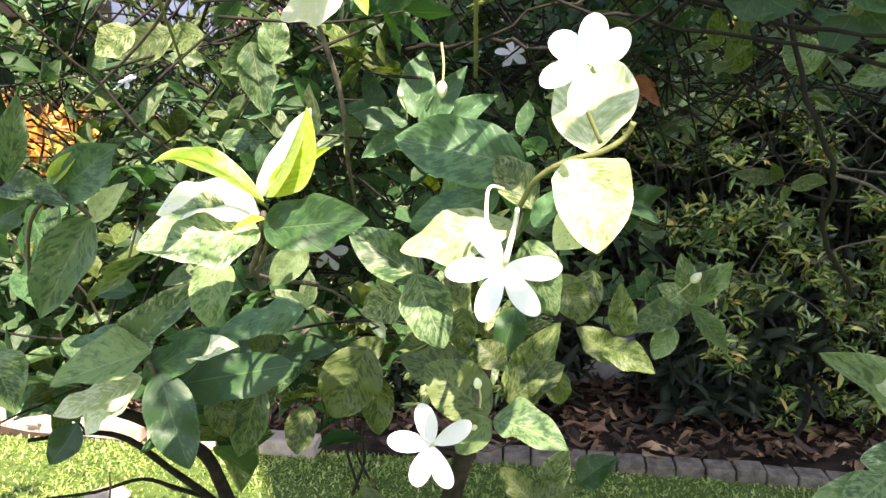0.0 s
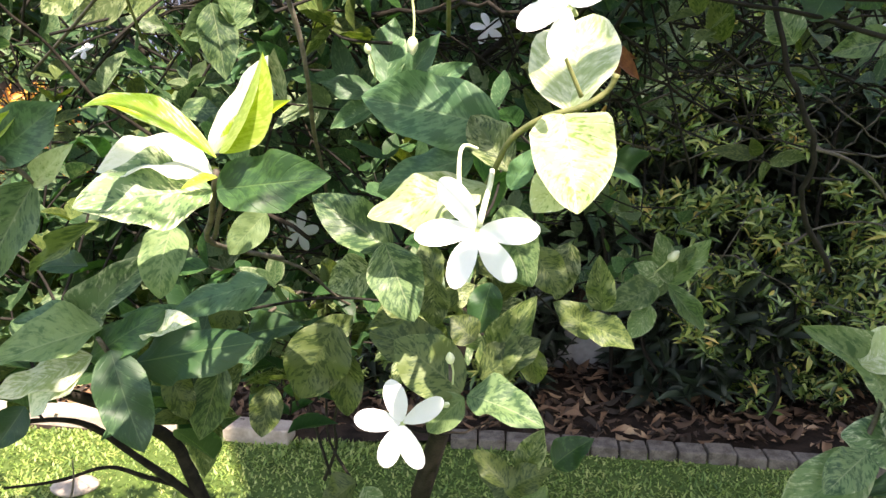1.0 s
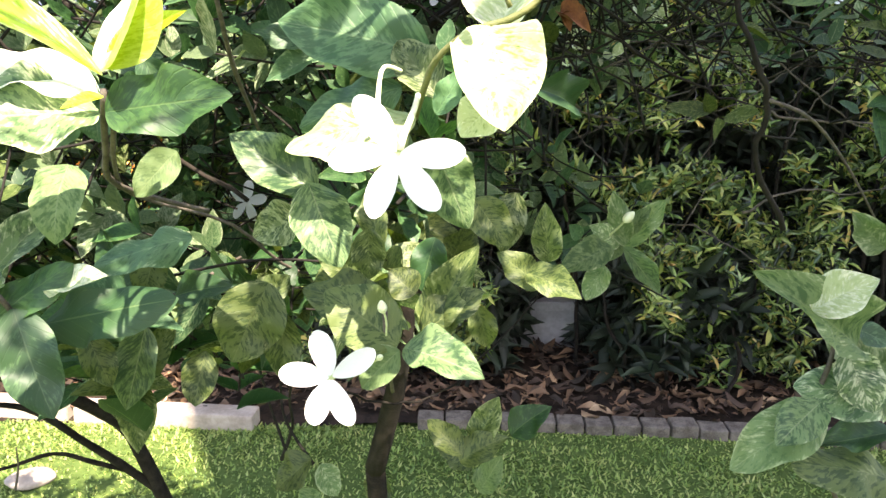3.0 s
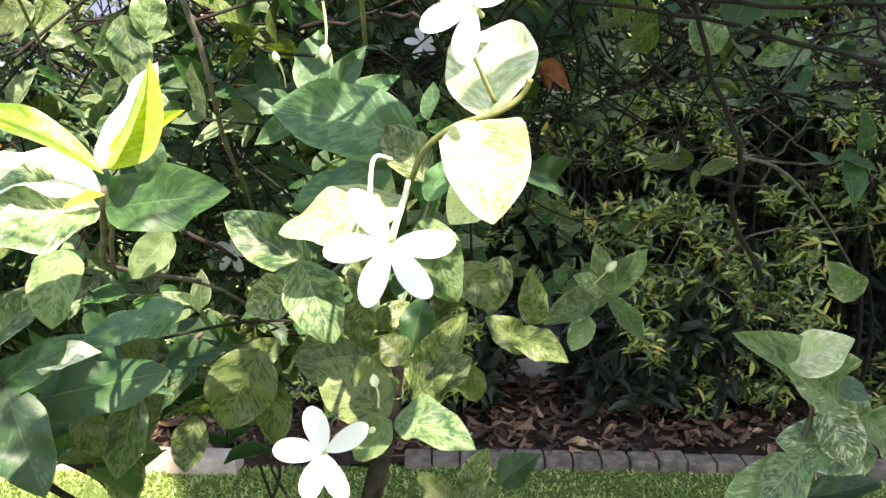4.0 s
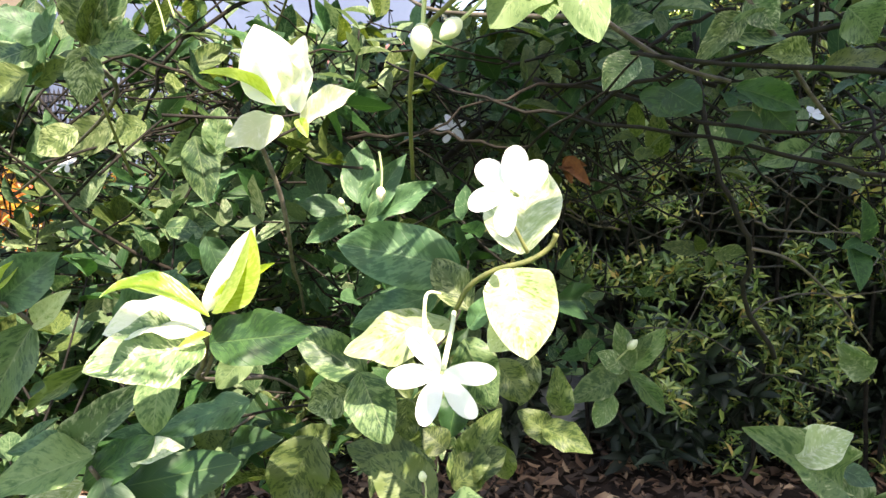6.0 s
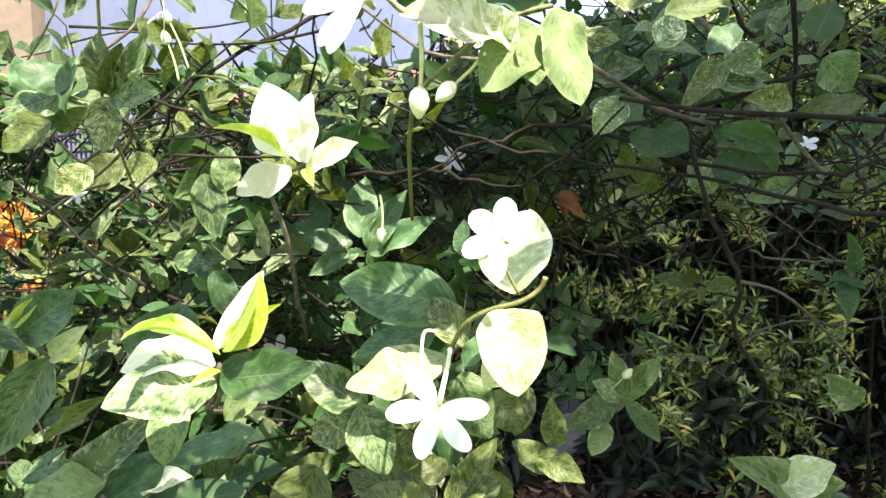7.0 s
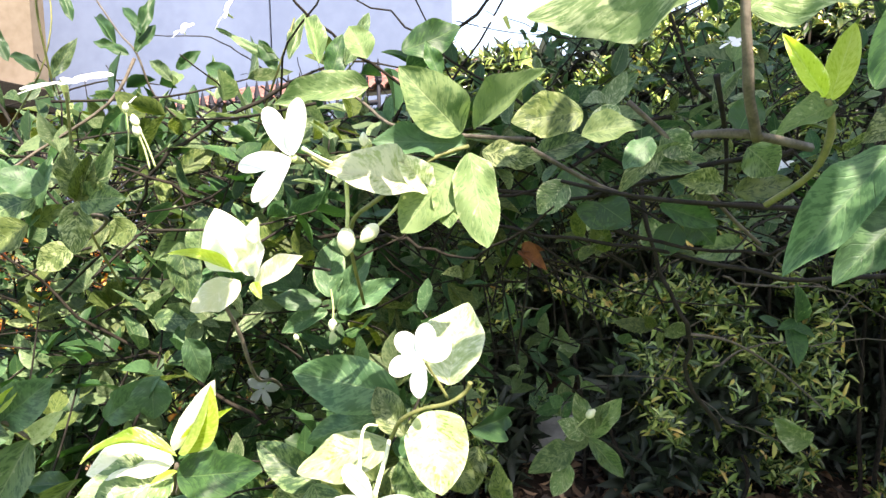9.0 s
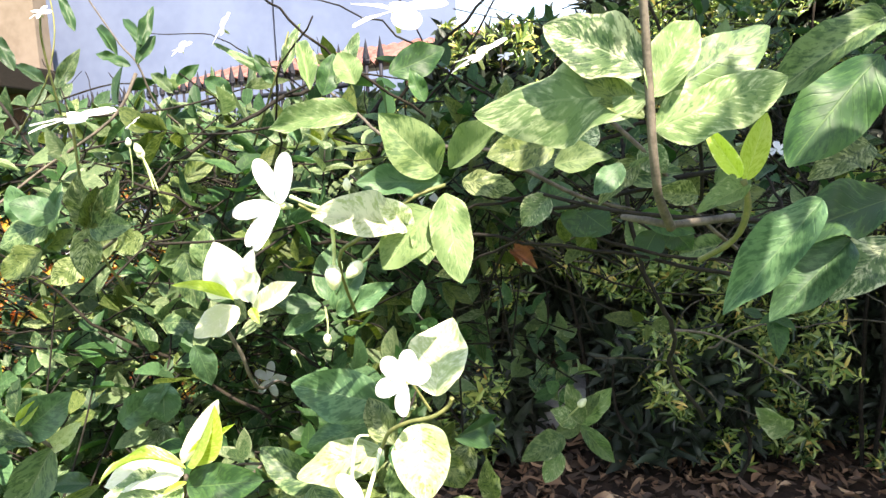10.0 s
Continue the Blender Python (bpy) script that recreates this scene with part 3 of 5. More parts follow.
def tube_of_flower(points, r0, r1):
    """The long pale tube on which a flower hangs."""
    v, f = tube(points, r0, r1, 8)
    part("flower_stalk", mesh_of("flower_stalk", v, f), BUD, shrub, "pale cream flower tube")


def bud(a, b, size):
    """A bud on its stalk from a to b."""
    a, b = Vector(a), Vector(b)
    v, f = tube([a, a.lerp(b, 0.5) + Vector((0.001, 0, 0)), b], size * 0.24, size * 0.18, 6)
    stalk = part("flower_stalk", mesh_of("flower_stalk", v, f), TUBE, shrub)
    bm = bmesh.new()
    bmesh.ops.create_uvsphere(bm, u_segments=10, v_segments=7, radius=size)
    for w in bm.verts:
        k = w.co.z / size
        w.co.z *= 1.5
        if k > 0:
            w.co.x *= 1 - 0.45 * k
            w.co.y *= 1 - 0.45 * k
    for fc in bm.faces:
        fc.smooth = True
    d = (b - a).normalized()
    part("bud", bm, BUD, stalk, "", Matrix.Translation(b) @ d.to_track_quat("Z", "Y").to_matrix().to_4x4())


# main stems, from the lawn up
stem([(0.03, 1.05, -0.03), (0.02, 1.0, 0.3), (-0.02, 0.85, 0.65), (-0.0201, 0.6807, 0.9621)], 0.014, 0.0112)
stem([(-0.16, 1.16, -0.03), (-0.19, 1.15, 0.25), (-0.26, 1.13, 0.45), (-0.427, 1.100, 0.574)], 0.017, 0.0132)
sprig([
    (-0.1898, 0.4896, 1.1755, -0.2188, 0.4886, 1.1542, -0.17, -0.96, 0.22, 0.0270, OLIVE),
    (-0.1721, 0.4919, 1.1700, -0.1892, 0.4873, 1.1216, 0.29, -0.95, 0.13, 0.0250, OLIVE),
])
flower((-0.1873, 0.8369, 1.2214), (-0.2, -0.9, 0.35), 0.0257, 0)
flower((0.0402, 0.9432, 1.4772), (0.1, -0.9, 0.35), 0.0234, 15)
flower((-0.4015, 0.7612, 1.4309), (-0.3, -0.6, 0.7), 0.0153, 15)
stem([(-0.0654, 0.2768, 1.3567), (-0.0806, 0.3022, 1.3330), (-0.1126, 0.3895, 1.3053), (-0.0895, 0.4715, 1.2726), (-0.0613, 0.5442, 1.2194), (0.0136, 0.5985, 1.1998)], 0.001, 0.00135)
stem([(0.0224, 0.3440, 1.2586), (0.0221, 0.3617, 1.2269), (0.0176, 0.4487, 1.1656)], 0.0014, 0.0014)
stem([(-0.0536, 0.3042, 1.4509), (-0.0502, 0.3067, 1.4410), (-0.0461, 0.3196, 1.4195), (-0.0462, 0.3346, 1.3988), (-0.0574, 0.3899, 1.3715), (-0.0799, 0.5066, 1.3358), (-0.1067, 0.6398, 1.2836)], 0.0011, 0.0014)
stem([(-0.1680, 0.3495, 1.2620), (-0.1676, 0.3861, 1.2290), (-0.1537, 0.4865, 1.2109), (-0.1209, 0.5848, 1.2199)], 0.0014, 0.0016)
stem([(-0.1970, 0.3549, 1.3447), (-0.2182, 0.3549, 1.3573), (-0.2908, 0.4268, 1.3170), (-0.3796, 0.5572, 1.2268), (-0.3859, 0.6988, 1.1445)], 0.0014, 0.0016)
bud((0.2108, 0.6899, 1.2163), (0.2289, 0.6786, 1.2406), 0.005)
bud((-0.0173, 0.3508, 1.4007), (-0.0194, 0.3415, 1.4134), 0.0018)
# left top cluster
sprig([
    (-0.2135, 0.3503, 1.3571, -0.1764, 0.3511, 1.3857, -0.08, -1.00, -0.02, 0.0300, BLUISH),
    (-0.1978, 0.3547, 1.3438, -0.1703, 0.3483, 1.3657, -0.01, -0.99, -0.16, 0.0130, PALE),
    (-0.1970, 0.3549, 1.3447, -0.2219, 0.3320, 1.2906, 0.37, -0.86, 0.34, 0.0290, MATURE),
    (-0.2332, 0.3386, 1.3654, -0.2108, 0.3249, 1.4124, 0.52, -0.77, -0.37, 0.0140, MATURE),
    (-0.2152, 0.3499, 1.3640, -0.1971, 0.3535, 1.3832, 0.04, -1.00, -0.04, 0.0090, YOUNG),
    (-0.2758, 0.3593, 1.2616, -0.2524, 0.3494, 1.2281, 0.59, -0.54, 0.60, 0.0290, MATURE),
    (-0.2442, 0.3490, 1.3616, -0.2015, 0.3318, 1.3605, -0.15, -0.69, 0.71, 0.0180, MATURE),
    (-0.2695, 0.3593, 1.3369, -0.2141, 0.3401, 1.3591, -0.07, -0.99, 0.12, 0.0200, DEEP),
])
# left top cluster
sprig([
    (-0.2903, 0.4135, 1.2313, -0.3423, 0.4194, 1.2039, -0.16, -0.95, 0.28, 0.0250, MATURE),
])
flower((0.7357, 1.3209, 1.5157), (-0.4, -0.5, 0.75), 0.0274, 20)
stem([(0.3268, 0.4500, 1.0851), (0.2859, 0.4239, 1.1663), (0.2882, 0.4203, 1.2072), (0.2866, 0.4226, 1.2422)], 0.0018, 0.0015)
stem([(-0.0201, 0.6807, 0.9621), (-0.0019, 0.6402, 1.0437), (0.0108, 0.6054, 1.1070), (0.0204, 0.5814, 1.1801), (0.0261, 0.5967, 1.2346)], 0.011, 0.007)
stem([(-0.1651, 0.8987, 0.8292), (-0.1893, 0.8991, 0.9150), (-0.1968, 0.8743, 0.9935)], 0.0024, 0.0016)
stem([(-0.1331, 0.8999, 0.8290), (-0.1703, 0.8992, 0.8987), (-0.1707, 0.8858, 0.9724)], 0.0024, 0.0016)
stem([(-0.4351, 1.1006, 0.5982), (-0.4647, 1.0787, 0.7251), (-0.4747, 1.0467, 0.8013), (-0.4956, 0.9951, 0.8622), (-0.5222, 0.9469, 0.9144), (-0.5474, 0.8766, 0.9702), (-0.5901, 0.8166, 1.0251)], 0.0132, 0.007)
stem([(-0.4490, 1.0946, 0.6488), (-0.4922, 1.0515, 0.7291), (-0.5190, 0.9996, 0.8013), (-0.5511, 0.9442, 0.8805), (-0.5844, 0.8968, 0.9158), (-0.6496, 0.8505, 0.9230)], 0.008, 0.003)
stem([(-0.4837, 1.0584, 0.7122), (-0.5252, 1.0293, 0.7455), (-0.5688, 1.0000, 0.7779), (-0.6276, 0.9592, 0.7744), (-0.6911, 0.9213, 0.7818)], 0.005, 0.002)
stem([(-0.6175, 0.9681, 0.7323), (-0.6089, 0.9697, 0.7710), (-0.6067, 0.9695, 0.8069)], 0.002, 0.001)
stem([(-0.1918, 0.9507, 0.8044), (-0.1678, 0.9305, 0.8726), (-0.1630, 0.9001, 0.9333), (-0.1312, 0.8229, 1.0270)], 0.003, 0.0015)
stem([(0.3503, 0.6202, 1.2453), (0.3070, 0.5959, 1.3069), (0.3020, 0.5767, 1.3555), (0.2772, 0.5683, 1.3989), (0.2576, 0.5853, 1.4759), (0.2577, 0.6155, 1.5454)], 0.0024, 0.0022)
stem([(0.3020, 0.5767, 1.3555), (0.3582, 0.6109, 1.3376), (0.4490, 0.6931, 1.2797), (0.5562, 0.7982, 1.1990)], 0.0017, 0.001)
stem([(-0.1741, 1.2229, 1.4108), (-0.1171, 1.1265, 1.5041), (-0.0747, 1.0832, 1.5708), (-0.0210, 1.0548, 1.6361)], 0.01, 0.005)
stem([(-0.0736, 1.0478, 1.3342), (-0.0147, 0.9569, 1.3938), (0.0954, 0.8634, 1.4838), (0.1896, 0.8182, 1.5235), (0.2636, 0.7845, 1.5868)], 0.006, 0.003)
sprig([
    (0.4436, 0.6206, 1.2266, 0.3944, 0.5973, 1.2637, 0.09, -0.92, -0.39, 0.0290, SAGE),
    (0.0701, 0.6007, 1.0263, 0.0377, 0.6200, 1.0549, 0.08, -0.75, 0.65, 0.0260, OLIVE),
])
sprig([
    (0.0841, 0.6205, 1.0267, 0.1009, 0.6199, 1.0743, -0.39, -0.91, 0.13, 0.0300, OLIVE),
    (0.0679, 0.6008, 1.0202, 0.1078, 0.5998, 1.0505, -0.45, -0.67, 0.59, 0.0320, OLIVE),
    (0.1260, 0.7001, 0.9923, 0.1638, 0.6988, 1.0295, -0.47, -0.75, 0.47, 0.0370, DEEP),
])
# dry leaf
sprig([
    (0.1506, 0.6712, 1.4253, 0.1727, 0.6440, 1.4119, -0.41, -0.60, 0.69, 0.0185, DRY, 7),
    (0.1498, 0.6721, 1.4263, 0.1578, 0.6535, 1.4121, -0.09, -0.60, 0.80, 0.0150, DRY, 7),
    (0.1507, 0.6715, 1.4273, 0.1726, 0.6620, 1.4300, -0.42, -0.79, 0.44, 0.0125, DRY, 5),
])
# blue green cluster
sprig([
    (-0.0325, 0.5634, 1.3870, -0.0015, 0.5535, 1.4389, -0.18, -0.98, -0.08, 0.0250, BLUISH),
    (-0.0326, 0.5636, 1.3830, 0.0241, 0.5445, 1.4179, -0.46, -0.85, 0.25, 0.0240, BLUISH),
    (-0.0471, 0.5621, 1.3931, -0.0918, 0.5495, 1.3985, 0.24, -0.83, 0.51, 0.0210, BLUISH),
    (-0.0411, 0.5620, 1.3980, -0.0366, 0.5794, 1.4523, -0.00, -0.94, 0.34, 0.0310, BLUISH),
    (-0.0424, 0.5631, 1.3841, -0.0856, 0.5515, 1.3687, 0.04, -0.90, 0.44, 0.0190, BLUISH),
    (-0.1631, 0.5242, 1.4545, -0.1559, 0.5254, 1.4000, 0.35, -0.94, 0.05, 0.0290, MATURE),
    (-0.1407, 0.5923, 1.4591, -0.2113, 0.5694, 1.4389, 0.16, -0.93, 0.32, 0.0340, MATURE),
    (-0.1492, 0.5261, 1.4398, -0.1430, 0.5261, 1.4768, 0.32, -0.95, -0.05, 0.0240, MATURE),
])
# blue green cluster
sprig([
    (-0.1426, 0.4798, 1.3795, -0.1292, 0.4829, 1.3387, 0.50, -0.85, 0.18, 0.0230, BLUISH),
    (-0.1499, 0.4317, 1.3622, -0.1497, 0.4235, 1.3313, 0.22, -0.93, 0.31, 0.0290, BLUISH),
    (-0.1936, 0.4388, 1.3271, -0.1462, 0.4224, 1.3620, -0.29, -0.95, -0.12, 0.0250, BLUISH),
    (-0.2098, 0.5701, 1.3771, -0.1573, 0.5555, 1.3789, -0.32, -0.83, 0.46, 0.0260, MATURE),
])
bud((-0.1172, 0.3459, 1.5248), (-0.1171, 0.3458, 1.5531), 0.002)
bud((-0.1224, 0.3940, 1.5180), (-0.1342, 0.3934, 1.5492), 0.003)
flower((0.1876, 0.9571, 1.4957), (-0.1, -0.5, 0.8), 0.0084, 0)
stem([(-0.1571, 0.3547, 1.4896), (-0.1778, 0.4330, 1.4808), (-0.2466, 0.5185, 1.4550), (-0.3935, 0.6536, 1.4027)], 0.0016, 0.0014)
stem([(-0.5285, 0.7830, 1.6605), (-0.4638, 0.7611, 1.5950), (-0.4006, 0.7475, 1.4826), (-0.3030, 0.7495, 1.4221), (-0.2886, 0.8456, 1.3509)], 0.0022, 0.0014)
stem([(-0.0500, 0.6049, 1.6084), (-0.0876, 0.5854, 1.5896), (-0.1586, 0.5650, 1.5519), (-0.1979, 0.5593, 1.5182), (-0.2338, 0.5879, 1.4702), (-0.3518, 0.6537, 1.3854)], 0.0022, 0.0013)
stem([(0.1442, 0.4986, 1.5372), (0.0350, 0.5433, 1.5507), (-0.0067, 0.5880, 1.5787), (-0.0499, 0.6046, 1.6133)], 0.002, 0.0013)
stem([(-0.2271, 0.5996, 1.6248), (-0.2449, 0.5785, 1.5803), (-0.3090, 0.5597, 1.5334), (-0.3344, 0.5264, 1.5028)], 0.0018, 0.0012)
stem([(-0.0175, 0.5876, 1.5191), (0.0622, 0.4898, 1.4782), (0.1231, 0.4887, 1.4650), (0.2295, 0.4877, 1.4493), (0.2928, 0.4873, 1.4338), (0.3639, 0.4900, 1.4224), (0.4648, 0.5012, 1.4220)], 0.001, 0.0022)
stem([(0.3160, 0.4214, 1.5217), (0.2630, 0.4521, 1.5121), (0.2031, 0.4787, 1.4963), (0.1479, 0.5077, 1.4739), (0.1222, 0.6354, 1.4022)], 0.0022, 0.0014)
stem([(0.1351, 0.4492, 1.5289), (0.1920, 0.4688, 1.4993), (0.2350, 0.4730, 1.4879)], 0.002, 0.0015)
stem([(0.2071, 0.4492, 1.5621), (0.2434, 0.4511, 1.5284), (0.2894, 0.4697, 1.4785), (0.3257, 0.4887, 1.4505)], 0.002, 0.0015)
stem([(0.2599, 0.4191, 1.5759), (0.2805, 0.4510, 1.5315), (0.2880, 0.4684, 1.4946)], 0.0022, 0.0014)
# left foreground cluster
sprig([
    (-0.2463, 0.5685, 1.4652, -0.2976, 0.5656, 1.4455, 0.00, -1.00, -0.01, 0.0320, OLIVE),
    (-0.2202, 0.5680, 1.4651, -0.2512, 0.5661, 1.4546, -0.01, -1.00, 0.03, 0.0270, OLIVE),
    (-0.2790, 0.6121, 1.4554, -0.2418, 0.6147, 1.4465, 0.10, -0.89, 0.44, 0.0240, MATURE),
])
# upper right band
sprig([
    (0.1617, 0.4928, 1.4946, 0.1896, 0.4975, 1.5066, -0.08, -0.98, 0.18, 0.0300, DEEP),
    (0.1998, 0.4930, 1.4853, 0.1890, 0.4888, 1.4645, -0.36, -0.92, 0.17, 0.0350, DEEP),
    (0.1959, 0.4933, 1.4854, 0.2180, 0.4788, 1.4681, -0.28, -0.94, 0.17, 0.0300, DEEP),
    (0.2392, 0.4736, 1.4839, 0.2817, 0.4594, 1.4704, -0.14, -0.96, 0.25, 0.0220, DEEP),
    (0.2584, 0.4878, 1.4679, 0.2464, 0.4878, 1.4422, -0.45, -0.87, 0.21, 0.0260, DEEP),
    (0.2661, 0.4869, 1.4718, 0.2876, 0.4862, 1.4508, -0.09, -0.99, -0.09, 0.0260, DEEP),
    (0.2322, 0.4509, 1.5285, 0.1984, 0.4391, 1.5000, -0.16, -0.86, 0.49, 0.0200, OLIVE),
    (0.2169, 0.4512, 1.5164, 0.2710, 0.4516, 1.5202, -0.02, -0.97, 0.25, 0.0240, MATURE),
])
# upper right band
sprig([
    (0.2347, 0.4504, 1.5398, 0.2508, 0.4417, 1.5192, -0.40, -0.90, 0.15, 0.0230, MATURE),
    (0.2781, 0.4484, 1.5006, 0.2449, 0.4426, 1.5040, 0.29, -0.94, 0.16, 0.0200, OLIVE),
    (0.2912, 0.4586, 1.4935, 0.3303, 0.4476, 1.5042, -0.32, -0.89, 0.32, 0.0210, OLIVE),
    (0.1820, 0.4402, 1.5379, 0.1961, 0.4393, 1.5600, -0.26, -0.95, 0.17, 0.0230, MATURE),
    (0.1628, 0.4486, 1.5023, 0.1400, 0.4442, 1.4823, -0.28, -0.91, 0.31, 0.0250, MATURE),
    (0.3520, 0.5831, 1.4404, 0.3090, 0.5847, 1.4308, -0.07, -0.95, 0.29, 0.0260, MATURE),
    (0.2783, 0.5845, 1.4361, 0.2571, 0.5835, 1.4660, -0.08, -0.99, -0.06, 0.0310, MATURE),
    (0.2771, 0.4215, 1.5375, 0.2888, 0.4202, 1.5616, -0.45, -0.86, 0.23, 0.0250, DEEP),
])
# upper right band
sprig([
    (0.2842, 0.4218, 1.5263, 0.3074, 0.4227, 1.5046, -0.18, -0.96, -0.19, 0.0290, MATURE),
    (0.1441, 0.4988, 1.5241, 0.1907, 0.4988, 1.5410, -0.10, -0.96, 0.27, 0.0230, MATURE),
])
sprig([
    (0.0220, 0.3972, 1.5693, -0.0464, 0.3957, 1.5673, -0.01, -0.93, 0.37, 0.0250, SAGE),
])
sprig([
    (0.0407, 0.4477, 1.6010, 0.0838, 0.4509, 1.6178, -0.07, -0.98, 0.19, 0.0270, DEEP),
    (0.0190, 0.4157, 1.5905, 0.0066, 0.4209, 1.6157, 0.26, -0.96, 0.12, 0.0210, SAGE),
    (-0.0142, 0.4153, 1.5875, -0.0271, 0.4507, 1.6341, 0.30, -0.76, 0.58, 0.0150, SAGE),
])
stem([(-0.2361, 0.7223, 1.5764), (-0.2512, 0.6915, 1.6032), (-0.2595, 0.6752, 1.6437), (-0.2810, 0.6803, 1.6683), (-0.3275, 0.7034, 1.7295)], 0.0014, 0.0009)
stem([(-0.4643, 0.7621, 1.5691), (-0.3955, 0.7249, 1.6315), (-0.3835, 0.7360, 1.6934), (-0.3977, 0.7548, 1.7503)], 0.0012, 0.0009)
stem([(-0.1239, 0.6329, 1.5513), (-0.0844, 0.5844, 1.6122), (-0.0702, 0.5938, 1.6586)], 0.0012, 0.0009)
# tall sprouts
sprig([
    (-0.2576, 0.6754, 1.6574, -0.2469, 0.6997, 1.7128, 0.25, -0.96, -0.11, 0.0137, DEEP),
    (-0.2600, 0.6741, 1.6434, -0.2436, 0.6911, 1.6800, 0.20, -0.97, -0.15, 0.0144, DEEP),
    (-0.2672, 0.6750, 1.6417, -0.3057, 0.6734, 1.6582, 0.16, -0.91, 0.38, 0.0130, DEEP),
    (-0.2904, 0.6937, 1.6555, -0.3252, 0.7199, 1.7028, 0.47, -0.85, 0.22, 0.0137, DEEP),
    (-0.2523, 0.6744, 1.6640, -0.2839, 0.6986, 1.7034, 0.42, -0.88, 0.23, 0.0122, DEEP),
    (-0.3606, 0.7381, 1.6919, -0.3816, 0.7487, 1.7392, 0.56, -0.81, 0.17, 0.0130, DEEP),
    (-0.3898, 0.7155, 1.6305, -0.4260, 0.7187, 1.6583, 0.37, -0.80, 0.47, 0.0158, DEEP),
    (-0.3789, 0.7167, 1.6249, -0.3475, 0.7196, 1.6699, 0.25, -0.95, -0.19, 0.0173, MATURE),
])
# tall sprouts
sprig([
    (-0.4538, 0.7604, 1.6519, -0.4849, 0.7710, 1.7033, 0.56, -0.78, 0.26, 0.0180, DEEP),
    (-0.0749, 0.5859, 1.6193, -0.0601, 0.6004, 1.6740, 0.10, -0.99, -0.04, 0.0122, MATURE),
    (-0.0808, 0.5858, 1.6163, -0.1444, 0.5932, 1.6476, 0.16, -0.93, 0.33, 0.0108, MATURE),
    (-0.0874, 0.5845, 1.6092, -0.1023, 0.5849, 1.6371, 0.32, -0.93, 0.17, 0.0137, DEEP),
    (-0.0199, 0.4921, 1.5894, -0.0098, 0.4960, 1.6242, 0.21, -0.98, -0.07, 0.0202, DEEP),
    (-0.0078, 0.4922, 1.5984, 0.0114, 0.5006, 1.6402, 0.03, -1.00, -0.02, 0.0137, MATURE),
    (-0.2031, 0.6281, 1.6072, -0.2262, 0.6291, 1.6310, 0.29, -0.91, 0.28, 0.0130, MATURE),
    (-0.1267, 0.5835, 1.6003, -0.1546, 0.5841, 1.6173, 0.14, -0.96, 0.23, 0.0180, DEEP),
])
# tall sprouts
sprig([
    (-0.1869, 0.6004, 1.6141, -0.1647, 0.6013, 1.6318, 0.09, -0.99, -0.12, 0.0130, DEEP),
    (0.0696, 0.3979, 1.5753, 0.0601, 0.3985, 1.5989, 0.20, -0.98, 0.08, 0.0122, DEEP),
])
flower((-0.1579, 0.3543, 1.5692), (0, -0.28, 0.95), 0.0280, 10)
flower((0.1051, 0.3048, 1.5933), (-0.4, -0.2, 0.9), 0.0190, 30)
flower((0.0691, 0.1995, 1.5993), (-0.1, -0.4, 0.9), 0.0212, 0)
flower((-0.1300, 0.5783, 1.6608), (-0.7, -0.5, 0.5), 0.0182, 30)
flower((0.3000, 0.4956, 1.6122), (-0.2, -0.4, 0.9), 0.0119, 0)
flower((0.1361, 0.5421, 1.6223), (-0.2, -0.5, 0.8), 0.0081, 0)
flower((-0.1818, 0.4872, 1.5713), (-0.6, -0.3, 0.7), 0.0082, 0)
flower((-0.2303, 0.4553, 1.6565), (-0.2, -0.6, 0.7), 0.0096, 0)
flower((-0.1575, 0.5437, 1.6394), (-0.3, -0.5, 0.8), 0.0114, 20)
bud((-0.1477, 0.4417, 1.5174), (-0.1551, 0.4404, 1.5463), 0.0035)
stem([(0.0854, 0.2742, 1.5242), (0.0670, 0.2673, 1.5180), (0.0432, 0.2625, 1.5005), (0.0214, 0.3024, 1.4803), (0.0159, 0.3912, 1.4238)], 0.0012, 0.0012)
stem([(0.0155, 0.2375, 1.5190), (0.0278, 0.2469, 1.5128), (0.0608, 0.2642, 1.5159)], 0.0008, 0.001)
stem([(-0.2299, 0.4548, 1.6543), (-0.2339, 0.4600, 1.6332), (-0.2402, 0.4849, 1.5811)], 0.0009, 0.0009)
stem([(-0.1566, 0.3541, 1.5631), (-0.1614, 0.3637, 1.5309), (-0.1666, 0.3736, 1.4959), (-0.1924, 0.4757, 1.4250)], 0.001, 0.001)
stem([(0.1539, 0.4516, 1.5055), (0.2088, 0.4196, 1.4927), (0.2831, 0.3996, 1.4859), (0.3971, 0.4221, 1.4788)], 0.0014, 0.0022)

